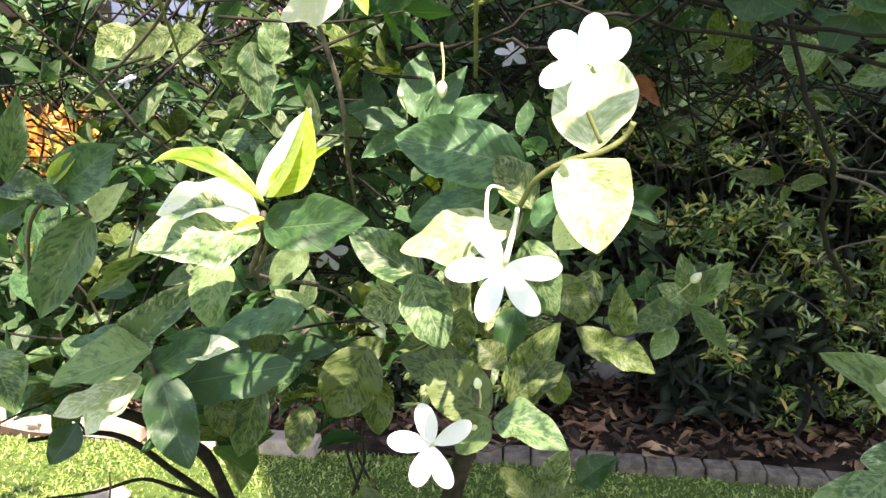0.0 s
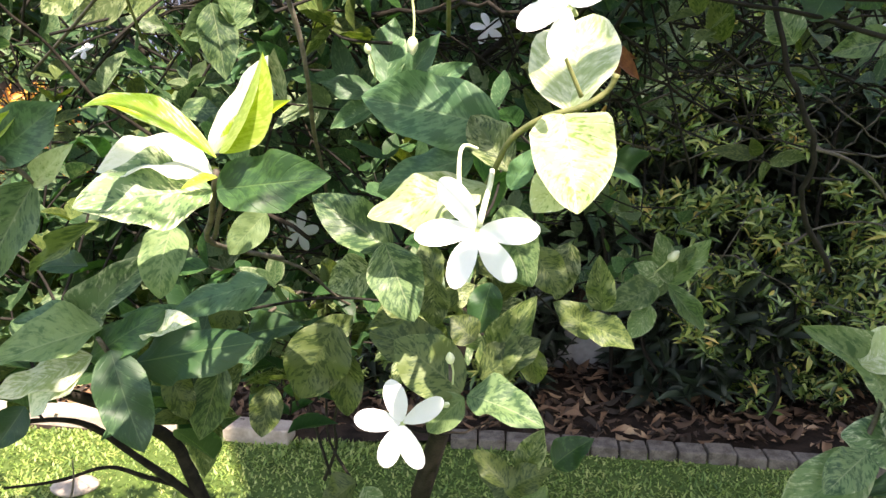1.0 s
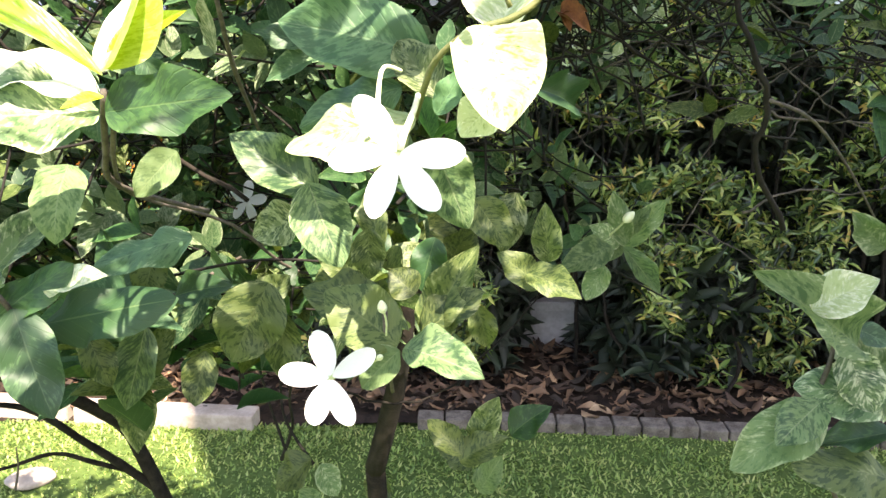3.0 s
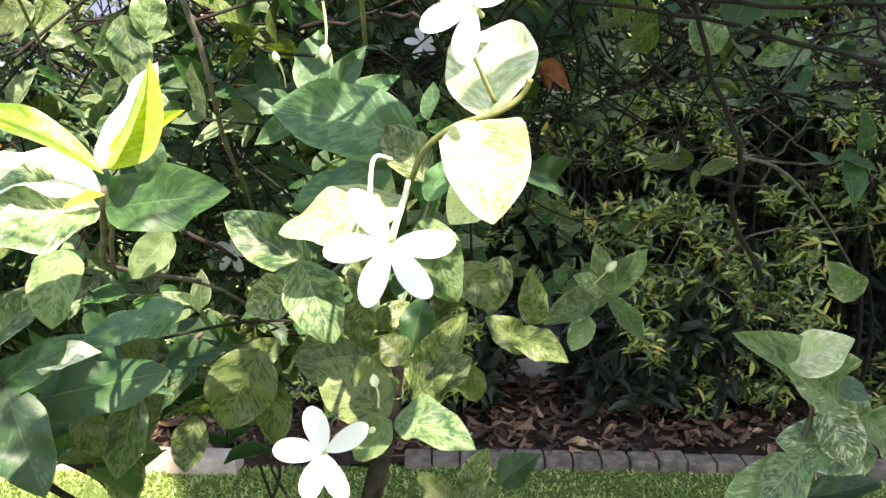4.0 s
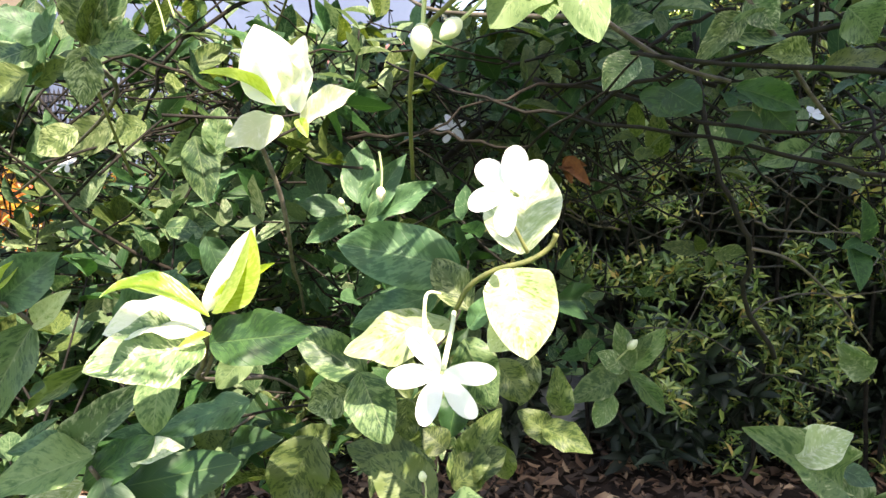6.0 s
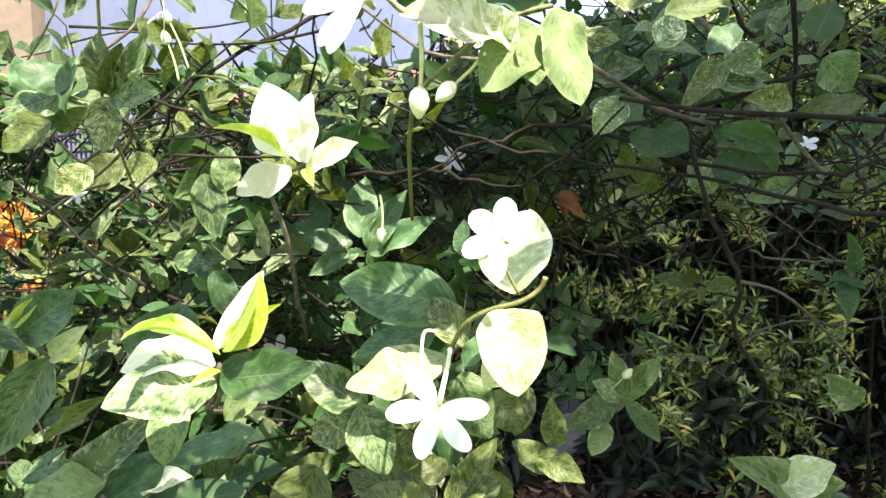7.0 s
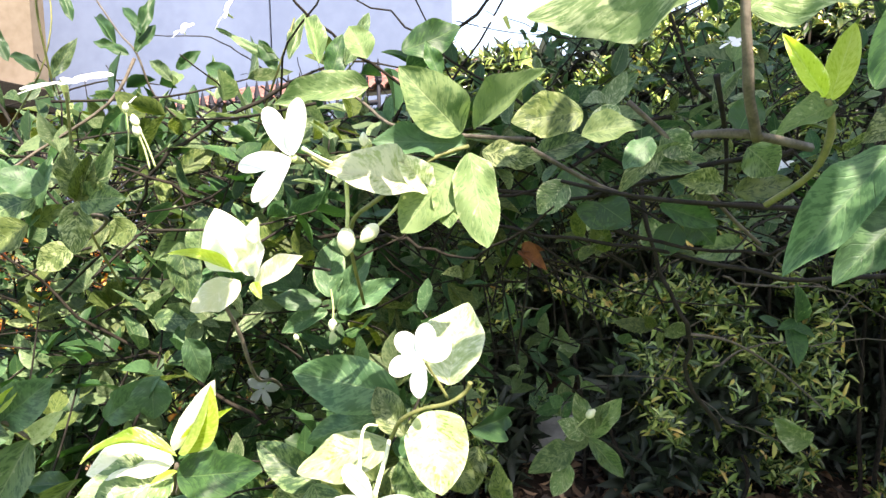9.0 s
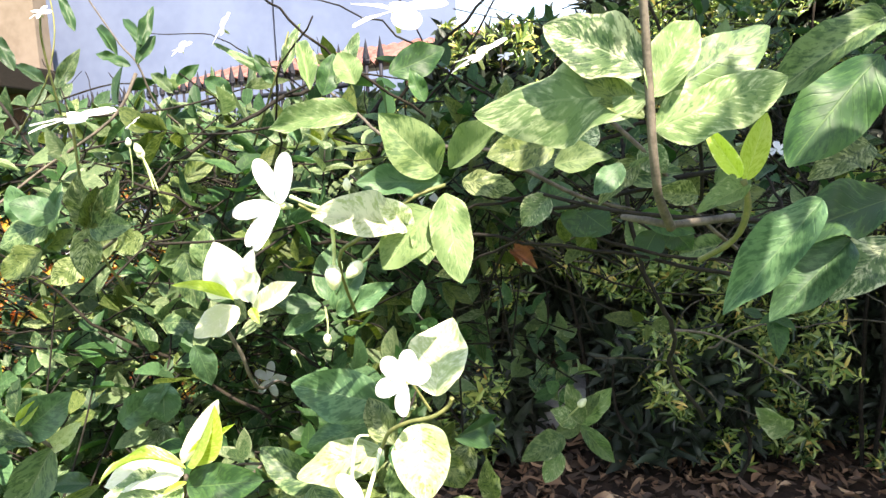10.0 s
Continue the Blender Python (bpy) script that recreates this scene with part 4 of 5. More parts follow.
# young shoot
sprig([
    (-0.0668, 0.2720, 1.3680, -0.0852, 0.2170, 1.3879, 0.54, -0.44, -0.72, 0.0109, YOUNG, 16),
    (-0.0654, 0.2710, 1.3702, -0.0441, 0.2670, 1.4061, 0.72, -0.49, -0.49, 0.0116, YOUNG, 11),
    (-0.0701, 0.2760, 1.3693, -0.0472, 0.2710, 1.4057, -0.03, -0.99, -0.12, 0.0117, CREAM_LEAF, 15),
    (-0.0671, 0.2800, 1.3695, -0.0403, 0.2800, 1.3909, -0.25, -0.92, 0.31, 0.0065, YOUNG, 11),
    (-0.0725, 0.2820, 1.3613, -0.1090, 0.2620, 1.3629, 0.34, -0.57, 0.75, 0.0235, CREAM_LEAF, 12),
    (-0.0693, 0.2720, 1.3555, -0.1069, 0.2420, 1.3557, 0.43, -0.53, 0.73, 0.0331, MATURE, 9),
    (-0.0685, 0.2750, 1.3555, -0.0230, 0.2650, 1.3637, -0.26, -0.89, 0.37, 0.0246, DEEP, 9),
    (-0.0660, 0.2700, 1.3608, -0.0779, 0.2640, 1.3563, 0.15, -0.76, 0.63, 0.0038, YOUNG),
])
# leaves below the shoot
sprig([
    (-0.0684, 0.3350, 1.3357, -0.0845, 0.3250, 1.3170, 0.23, -0.93, 0.30, 0.0166, SAGE, 9),
    (-0.1086, 0.3200, 1.3310, -0.1106, 0.3060, 1.2996, 0.17, -0.90, 0.39, 0.0218, SAGE, 13),
    (-0.1509, 0.3300, 1.3293, -0.2009, 0.3300, 1.2995, -0.11, -0.98, 0.18, 0.0102, OLIVE),
    (-0.1134, 0.3450, 1.3241, -0.1403, 0.3400, 1.3052, 0.01, -0.97, 0.25, 0.0174, BLUISH),
])
# main cluster
sprig([
    (0.0434, 0.3350, 1.3783, -0.0220, 0.3350, 1.3932, 0.06, -0.97, 0.25, 0.0347, BLUISH, 9),
    (0.0661, 0.2850, 1.3864, 0.0702, 0.2570, 1.3548, -0.02, -0.75, 0.66, 0.0320, PALE, 10),
    (0.0732, 0.3000, 1.3635, 0.0565, 0.2850, 1.3493, 0.12, -0.75, 0.65, 0.0198, PALE, 9),
    (0.0737, 0.3280, 1.3868, 0.0817, 0.3450, 1.4350, -0.39, -0.84, 0.36, 0.0422, PALE, 14),
    (0.0378, 0.3250, 1.3527, -0.0150, 0.3100, 1.3448, 0.10, -0.71, 0.69, 0.0283, PALE, 9),
    (0.0311, 0.3380, 1.3647, -0.0156, 0.3350, 1.3489, -0.06, -0.93, 0.35, 0.0228, BLUISH, 9),
    (0.0474, 0.3150, 1.3607, 0.0291, 0.3280, 1.3869, -0.07, -0.91, 0.40, 0.0197, OLIVE, 2),
    (0.0470, 0.3000, 1.3552, 0.0568, 0.2960, 1.3723, -0.36, -0.93, -0.01, 0.0105, BLUISH, 9),
])
# leaves round the flower
sprig([
    (0.0855, 0.3120, 1.3654, 0.1199, 0.3550, 1.3569, 0.79, -0.60, 0.13, 0.0195, DEEP, 9),
    (0.0449, 0.3250, 1.3432, 0.0639, 0.3300, 1.3022, 0.29, -0.96, 0.02, 0.0250, MATURE, 9),
    (-0.0084, 0.3450, 1.3169, -0.0484, 0.3450, 1.3450, 0.21, -0.93, 0.30, 0.0250, MATURE, 9),
    (-0.0105, 0.3350, 1.3225, 0.0067, 0.3220, 1.2886, 0.31, -0.83, 0.47, 0.0277, MATURE, 9),
    (-0.0222, 0.3700, 1.2998, -0.0467, 0.3650, 1.2917, 0.02, -0.87, 0.49, 0.0243, OLIVE, 9),
    (0.0112, 0.3800, 1.2917, 0.0110, 0.3800, 1.2633, 0.06, -1.00, -0.00, 0.0185, OLIVE, 9),
    (0.0679, 0.4300, 1.2998, 0.0892, 0.4200, 1.2741, -0.02, -0.94, 0.35, 0.0246, OLIVE, 9),
    (0.0936, 0.4400, 1.3020, 0.0855, 0.4300, 1.2673, -0.04, -0.96, 0.28, 0.0219, OLIVE, 9),
])
# lower cluster
sprig([
    (0.0235, 0.3750, 1.2453, -0.0305, 0.4000, 1.2558, -0.12, -0.60, 0.79, 0.0303, OLIVE, 9),
    (0.0286, 0.3450, 1.2414, -0.0072, 0.3500, 1.2677, 0.22, -0.85, 0.47, 0.0334, OLIVE, 9),
    (0.0410, 0.3900, 1.2299, 0.0662, 0.3850, 1.2805, -0.33, -0.94, 0.07, 0.0254, OLIVE, 9),
    (0.0383, 0.3850, 1.2319, 0.0700, 0.3800, 1.2595, -0.52, -0.71, 0.47, 0.0254, OLIVE, 9),
    (0.0754, 0.5200, 1.2029, 0.0860, 0.5200, 1.1661, 0.02, -1.00, 0.01, 0.0223, OLIVE, 9),
    (0.0316, 0.3450, 1.2396, 0.0679, 0.3220, 1.2400, -0.29, -0.44, 0.85, 0.0246, MATURE, 9),
    (0.0299, 0.3400, 1.2406, 0.0096, 0.3400, 1.2205, -0.43, -0.79, 0.43, 0.0191, SAGE, 9),
    (0.0350, 0.4000, 1.2500, 0.0205, 0.4000, 1.2637, 0.28, -0.91, 0.30, 0.0205, OLIVE, 9),
])
# olive leaves below
sprig([
    (-0.0563, 0.4300, 1.2462, -0.0798, 0.4200, 1.1958, 0.16, -0.98, 0.12, 0.0427, OLIVE, 9),
    (-0.0519, 0.4400, 1.2237, -0.0491, 0.4300, 1.1784, 0.20, -0.95, 0.22, 0.0233, OLIVE),
    (-0.1095, 0.4600, 1.1877, -0.1157, 0.4500, 1.1519, 0.20, -0.95, 0.23, 0.0239, OLIVE),
    (0.0448, 0.4600, 1.2686, 0.0362, 0.4500, 1.2354, -0.04, -0.95, 0.30, 0.0237, DEEP, 9),
    (-0.0793, 0.4700, 1.2152, -0.0524, 0.4600, 1.2409, -0.41, -0.91, 0.08, 0.0246, OLIVE, 9),
])
# speckled twig
sprig([
    (0.1127, 0.4200, 1.2647, 0.1073, 0.4100, 1.2984, -0.12, -0.95, -0.30, 0.0180, OLIVE, 9),
    (0.1071, 0.4100, 1.2519, 0.0821, 0.4050, 1.2735, 0.39, -0.89, 0.24, 0.0192, OLIVE, 9),
    (0.0984, 0.4100, 1.2603, 0.1240, 0.3860, 1.2566, -0.41, -0.55, 0.73, 0.0201, OLIVE, 9),
    (0.1990, 0.6200, 1.2254, 0.1516, 0.6000, 1.2107, 0.10, -0.74, 0.67, 0.0292, SAGE, 9),
    (0.1955, 0.6200, 1.2069, 0.1756, 0.6000, 1.1839, -0.07, -0.72, 0.69, 0.0227, SAGE, 9),
    (0.2294, 0.6900, 1.2075, 0.2659, 0.6800, 1.2578, -0.56, -0.79, 0.25, 0.0260, SAGE),
    (0.2315, 0.6900, 1.2088, 0.2114, 0.6800, 1.2675, -0.11, -0.97, -0.20, 0.0237, SAGE),
    (0.2282, 0.6900, 1.2075, 0.2705, 0.6800, 1.1617, 0.05, -0.97, 0.25, 0.0220, MATURE),
])
# bud twig
sprig([
    (0.2258, 0.6900, 1.2098, 0.1945, 0.6800, 1.2315, 0.47, -0.84, 0.28, 0.0250, SAGE),
    (0.2304, 0.6900, 1.2206, 0.2503, 0.6800, 1.2505, -0.67, -0.72, 0.20, 0.0197, SAGE),
    (0.2280, 0.6900, 1.2099, 0.1960, 0.6800, 1.1998, 0.04, -0.77, 0.64, 0.0234, SAGE),
])
# left low cluster
sprig([
    (-0.1723, 0.3620, 1.2636, -0.2164, 0.3300, 1.2598, 0.27, -0.48, 0.83, 0.0325, SAGE, 9),
    (-0.1768, 0.3570, 1.2487, -0.2161, 0.3320, 1.2324, 0.09, -0.64, 0.76, 0.0230, PALE),
    (-0.1798, 0.3570, 1.2445, -0.2100, 0.3400, 1.2216, -0.10, -0.74, 0.67, 0.0239, PALE),
    (-0.1632, 0.3520, 1.2545, -0.1411, 0.3350, 1.2035, 0.32, -0.85, 0.42, 0.0290, BLUISH, 9),
    (-0.1911, 0.3700, 1.2594, -0.1463, 0.3620, 1.3051, -0.26, -0.96, 0.08, 0.0252, MATURE, 9),
    (-0.1821, 0.3620, 1.2444, -0.1386, 0.3520, 1.2789, -0.43, -0.85, 0.30, 0.0248, DEEP, 9),
    (-0.1609, 0.3720, 1.2391, -0.0927, 0.3660, 1.2605, -0.26, -0.75, 0.61, 0.0335, DEEP, 9),
    (-0.0942, 0.4120, 1.2783, -0.1524, 0.4000, 1.2647, 0.01, -0.77, 0.64, 0.0242, BLUISH, 9),
])
# left low leaves
sprig([
    (-0.1881, 0.3720, 1.2615, -0.2250, 0.3620, 1.2683, 0.30, -0.58, 0.76, 0.0189, BLUISH),
    (-0.1473, 0.3600, 1.2593, -0.1179, 0.3520, 1.2755, -0.52, -0.46, 0.72, 0.0185, PALE),
    (-0.1296, 0.4200, 1.2207, -0.1477, 0.4100, 1.1614, 0.20, -0.97, 0.10, 0.0265, MATURE),
    (-0.1581, 0.4050, 1.2200, -0.1435, 0.4000, 1.1894, 0.50, -0.78, 0.37, 0.0197, OLIVE),
    (-0.2367, 0.3800, 1.2043, -0.2468, 0.3620, 1.1852, 0.40, -0.76, 0.51, 0.0201, DEEP, 9),
    (-0.2125, 0.4200, 1.2826, -0.2486, 0.4200, 1.2844, 0.04, -0.70, 0.71, 0.0180, DEEP),
    (-0.1179, 0.4400, 1.2332, -0.0839, 0.4300, 1.2460, -0.41, -0.78, 0.48, 0.0225, DEEP),
    (-0.1242, 0.4300, 1.2638, -0.1295, 0.4200, 1.2362, 0.26, -0.92, 0.29, 0.0212, OLIVE),
])
# right upper leaves
sprig([
    (0.2968, 0.4120, 1.2176, 0.2292, 0.3720, 1.2734, 0.61, -0.77, 0.19, 0.0376, SAGE, 14),
    (0.2559, 0.3920, 1.2461, 0.2785, 0.3780, 1.2700, -0.73, -0.59, 0.34, 0.0266, PALE, 9),
    (0.3031, 0.4300, 1.2233, 0.3261, 0.4200, 1.2158, -0.09, -0.73, 0.68, 0.0158, BLUISH),
    (0.2913, 0.4120, 1.2146, 0.3037, 0.3950, 1.1824, -0.23, -0.89, 0.38, 0.0287, MATURE, 9),
    (0.3193, 0.4200, 1.2027, 0.3519, 0.4100, 1.1816, 0.06, -0.86, 0.50, 0.0342, SAGE, 14),
    (0.3575, 0.4200, 1.2259, 0.3332, 0.4100, 1.1912, -0.52, -0.65, 0.55, 0.0189, SAGE, 9),
])
# right low cluster
sprig([
    (0.2824, 0.4120, 1.1725, 0.2200, 0.3850, 1.1536, -0.01, -0.55, 0.83, 0.0349, SAGE, 9),
    (0.2750, 0.4020, 1.1857, 0.2442, 0.3850, 1.1677, -0.10, -0.64, 0.77, 0.0244, MATURE, 9),
    (0.3332, 0.4200, 1.1781, 0.2689, 0.4100, 1.1957, 0.30, -0.60, 0.74, 0.0388, MATURE, 9),
    (0.3370, 0.4200, 1.1580, 0.2715, 0.4020, 1.1564, 0.09, -0.40, 0.91, 0.0205, DEEP),
    (0.3300, 0.4020, 1.1332, 0.2613, 0.3850, 1.1612, 0.43, -0.40, 0.81, 0.0415, OLIVE, 9),
    (0.3302, 0.4300, 1.1906, 0.2868, 0.4200, 1.2190, 0.43, -0.83, 0.37, 0.0345, SAGE, 9),
])
# seedling leaves
sprig([
    (-0.1139, 0.8000, 0.8985, -0.1674, 0.7900, 0.8642, -0.31, -0.67, 0.68, 0.0496, OLIVE),
    (-0.1033, 0.8000, 0.8907, -0.0792, 0.7900, 0.8520, 0.45, -0.75, 0.48, 0.0345, SAGE),
    (-0.0253, 0.8200, 0.8682, -0.0424, 0.8100, 0.8159, -0.21, -0.95, 0.25, 0.0394, OLIVE),
    (-0.1043, 0.8000, 0.8495, -0.1362, 0.7900, 0.8220, -0.33, -0.70, 0.63, 0.0399, SAGE),
    (0.0835, 0.6600, 0.9815, 0.0476, 0.6500, 1.0124, 0.60, -0.63, 0.50, 0.0352, OLIVE),
    (0.0920, 0.6800, 0.9349, 0.1107, 0.6700, 0.9828, -0.63, -0.77, 0.08, 0.0311, SAGE),
])
# left foreground cluster
sprig([
    (-0.1575, 0.3600, 1.4969, -0.1534, 0.3450, 1.4672, 0.51, -0.74, 0.44, 0.0194, OLIVE, 9),
    (-0.1562, 0.3600, 1.4969, -0.1267, 0.3500, 1.4998, -0.33, -0.93, 0.16, 0.0207, MATURE, 9),
    (-0.1574, 0.3600, 1.4982, -0.1606, 0.3550, 1.5326, 0.09, -0.99, -0.14, 0.0178, OLIVE, 14),
    (-0.1541, 0.3600, 1.4988, -0.1278, 0.3520, 1.5341, 0.52, -0.66, -0.54, 0.0127, MATURE),
    (-0.1581, 0.3600, 1.4982, -0.1429, 0.3500, 1.5240, 0.33, -0.80, -0.50, 0.0141, OLIVE, 10),
    (-0.1843, 0.3700, 1.5048, -0.2099, 0.3600, 1.5164, 0.45, -0.85, 0.27, 0.0210, BLUISH, 9),
    (-0.1943, 0.3750, 1.4989, -0.2259, 0.3650, 1.4869, 0.15, -0.92, 0.37, 0.0231, MATURE, 9),
    (-0.1905, 0.3600, 1.4830, -0.2165, 0.3500, 1.4678, 0.18, -0.94, 0.30, 0.0218, OLIVE, 9),
])
# leaves beside it
sprig([
    (-0.2085, 0.3900, 1.4800, -0.1908, 0.3850, 1.5251, 0.19, -0.96, -0.18, 0.0143, BLUISH),
    (-0.2056, 0.3900, 1.4800, -0.1843, 0.3850, 1.4939, -0.16, -0.98, -0.11, 0.0135, OLIVE),
    (-0.2250, 0.4000, 1.4958, -0.2273, 0.3900, 1.5256, 0.58, -0.79, -0.22, 0.0190, BLUISH, 9),
    (-0.2263, 0.4700, 1.4576, -0.2512, 0.4600, 1.4411, 0.28, -0.95, 0.16, 0.0227, OLIVE, 9),
])
# upper shoot
sprig([
    (-0.0357, 0.3000, 1.4605, -0.0458, 0.2860, 1.4924, 0.26, -0.91, -0.32, 0.0289, CREAM_LEAF, 9),
    (-0.0323, 0.3020, 1.4573, -0.0262, 0.2900, 1.4886, -0.16, -0.93, -0.33, 0.0146, CREAM_LEAF, 10),
    (-0.0302, 0.3020, 1.4506, -0.0058, 0.3060, 1.4678, -0.12, -0.91, 0.38, 0.0133, CREAM_LEAF, 11),
    (-0.0403, 0.2960, 1.4599, -0.0688, 0.2800, 1.4724, 0.58, -0.62, 0.53, 0.0072, YOUNG, 12),
    (-0.0382, 0.2980, 1.4550, -0.0584, 0.2800, 1.4444, 0.35, -0.74, 0.58, 0.0174, CREAM_LEAF, 9),
    (-0.0314, 0.3000, 1.4539, -0.0263, 0.2960, 1.4456, 0.09, -0.87, 0.48, 0.0061, YOUNG),
])
# hanging flower cluster
sprig([
    (0.0819, 0.2720, 1.5306, 0.0550, 0.2600, 1.5613, 0.31, -0.95, -0.10, 0.0276, SAGE, 9),
    (0.0880, 0.2720, 1.5321, 0.1203, 0.2600, 1.5595, -0.48, -0.85, 0.19, 0.0163, SAGE, 11),
    (0.0842, 0.2760, 1.5252, 0.0393, 0.2660, 1.5285, 0.23, -0.89, 0.39, 0.0190, BLUISH, 9),
    (0.0856, 0.2620, 1.5207, 0.0934, 0.2360, 1.4818, 0.08, -0.82, 0.57, 0.0220, SAGE, 9),
    (0.0780, 0.2620, 1.5125, 0.0537, 0.2460, 1.4860, 0.07, -0.88, 0.47, 0.0262, SAGE, 9),
    (0.0641, 0.2580, 1.5064, 0.0226, 0.2380, 1.5146, 0.46, -0.83, 0.32, 0.0221, PALE, 10),
    (0.0673, 0.2580, 1.5030, 0.0528, 0.2500, 1.5194, 0.43, -0.90, -0.06, 0.0133, PALE, 10),
    (0.0754, 0.2620, 1.5092, 0.0753, 0.2480, 1.4857, 0.15, -0.85, 0.51, 0.0156, SAGE),
])
# leaves beside the hanging cluster
sprig([
    (0.1481, 0.3120, 1.5426, 0.1095, 0.3020, 1.5391, 0.21, -0.92, 0.32, 0.0254, OLIVE, 9),
    (0.1494, 0.3220, 1.5311, 0.1798, 0.3120, 1.5392, -0.39, -0.79, 0.47, 0.0195, SAGE),
    (0.0943, 0.3300, 1.5232, 0.1268, 0.3200, 1.5168, -0.18, -0.88, 0.44, 0.0177, OLIVE),
    (0.1936, 0.3400, 1.5304, 0.1746, 0.3300, 1.5110, -0.05, -0.87, 0.50, 0.0158, BLUISH),
])
# near upper stem
sprig([
    (0.1440, 0.1000, 1.5560, 0.0950, 0.1280, 1.5585, -0.43, -0.78, 0.45, 0.0240, SAGE, 9),
    (0.1439, 0.1000, 1.5626, 0.1176, 0.1150, 1.5791, -0.33, -0.90, 0.28, 0.0177, MATURE, 9),
    (0.1459, 0.1000, 1.5475, 0.1766, 0.0920, 1.5620, -0.36, -0.84, 0.41, 0.0174, SAGE, 9),
    (0.1451, 0.1000, 1.5558, 0.1583, 0.1050, 1.5784, -0.17, -0.94, 0.31, 0.0130, SAGE, 9),
    (0.1492, 0.1040, 1.5564, 0.1819, 0.1100, 1.5775, -0.06, -0.93, 0.36, 0.0174, MATURE, 9),
    (0.2340, 0.1500, 1.5700, 0.2021, 0.1400, 1.5377, -0.21, -0.85, 0.48, 0.0241, DEEP, 9),
    (0.2167, 0.1200, 1.5774, 0.1810, 0.1120, 1.5588, -0.10, -0.82, 0.56, 0.0138, MATURE),
    (0.1431, 0.1000, 1.5506, 0.1272, 0.1100, 1.5649, -0.33, -0.91, 0.27, 0.0084, OLIVE),
])
# near yellow shoot
sprig([
    (0.1868, 0.1400, 1.5305, 0.1910, 0.1360, 1.5518, -0.45, -0.89, -0.08, 0.0084, YOUNG, 9),
    (0.1854, 0.1400, 1.5316, 0.1721, 0.1360, 1.5483, -0.10, -0.95, -0.31, 0.0067, YOUNG, 9),
    (0.1879, 0.1400, 1.5294, 0.1702, 0.1340, 1.5231, 0.02, -0.75, 0.66, 0.0085, SAGE, 9),
    (0.2437, 0.2000, 1.5178, 0.2000, 0.1900, 1.4760, -0.33, -0.78, 0.53, 0.0220, BLUISH, 9),
    (0.2795, 0.2100, 1.5171, 0.2209, 0.2000, 1.5008, -0.06, -0.74, 0.67, 0.0247, DEEP, 9),
    (0.2590, 0.2050, 1.4997, 0.2222, 0.1950, 1.4714, -0.28, -0.73, 0.62, 0.0231, BLUISH, 9),
    (0.2809, 0.2100, 1.4986, 0.2497, 0.2000, 1.4762, -0.21, -0.74, 0.63, 0.0219, MATURE, 9),
    (0.2968, 0.2600, 1.5391, 0.2651, 0.2500, 1.5266, -0.01, -0.77, 0.64, 0.0202, OLIVE, 9),
])
# the near flowers
flower((0.0340, 0.2720, 1.3427), (-0.05, -0.93, 0.2), 0.0240, (99, 162, 219, -86, 40), 0.44, 4)
flower((0.0001, 0.3180, 1.2359), (0.02, -0.95, 0.12), 0.0232, (16, -57, 85, 158, 206), 0.48, 2)
flower((0.0623, 0.2550, 1.4225), (-0.45, -0.86, 0.25), 0.0180, (55, -4, -52, 115, 176), 0.6, 6)
flower((0.0074, 0.2360, 1.5189), (-0.22, -0.95, 0.15), 0.0255, (31, -10, 99, 141, 147), 0.36, 10)
tube_of_flower([(0.0332, 0.3050, 1.3711), (0.0276, 0.3000, 1.3727), (0.0260, 0.2920, 1.3678), (0.0272, 0.2760, 1.3551), (0.0324, 0.2740, 1.3443)], 0.00070, 0.00110)
tube_of_flower([(0.0397, 0.3050, 1.3621), (0.0388, 0.2950, 1.3574), (0.0360, 0.2770, 1.3492), (0.0346, 0.2730, 1.3437)], 0.00110, 0.00140)
tube_of_flower([(0.0116, 0.2380, 1.5230), (0.0178, 0.2450, 1.5187), (0.0254, 0.2500, 1.5153), (0.0385, 0.2550, 1.5107)], 0.00100, 0.00080)
bud((0.0281, 0.2500, 1.5141), (0.0275, 0.2520, 1.4801), 0.0046)
bud((0.0551, 0.2560, 1.5007), (0.0385, 0.2500, 1.4841), 0.0038)
bud((0.0372, 0.2520, 1.5178), (0.0368, 0.2520, 1.5273), 0.0022)
bud((-0.0007, 0.3600, 1.4398), (-0.0002, 0.3600, 1.4160), 0.0030)
bud((0.0238, 0.3350, 1.2501), (0.0225, 0.3300, 1.2662), 0.0024)
bud((0.0165, 0.3350, 1.2361), (0.0213, 0.3300, 1.2410), 0.0016)
stem([(0.1414, 0.1000, 1.5920), (0.1428, 0.1000, 1.5763), (0.1445, 0.1000, 1.5560), (0.1453, 0.1000, 1.5450), (0.1470, 0.1020, 1.5350), (0.1492, 0.1060, 1.5283), (0.1554, 0.1150, 1.5189)], 0.0011, 0.0015)
stem([(0.1446, 0.1300, 1.5208), (0.1502, 0.1200, 1.5205), (0.1576, 0.1180, 1.5195), (0.1869, 0.1500, 1.5174)], 0.0011, 0.0014)
stem([(0.1861, 0.1400, 1.5308), (0.1888, 0.1420, 1.5215), (0.1881, 0.1500, 1.5098), (0.1835, 0.1700, 1.4991)], 0.0013, 0.0011)
stem([(-0.0677, 0.2740, 1.3630), (-0.0772, 0.2900, 1.3420), (-0.0931, 0.3300, 1.3206), (-0.0868, 0.4200, 1.2920)], 0.0013, 0.0015)
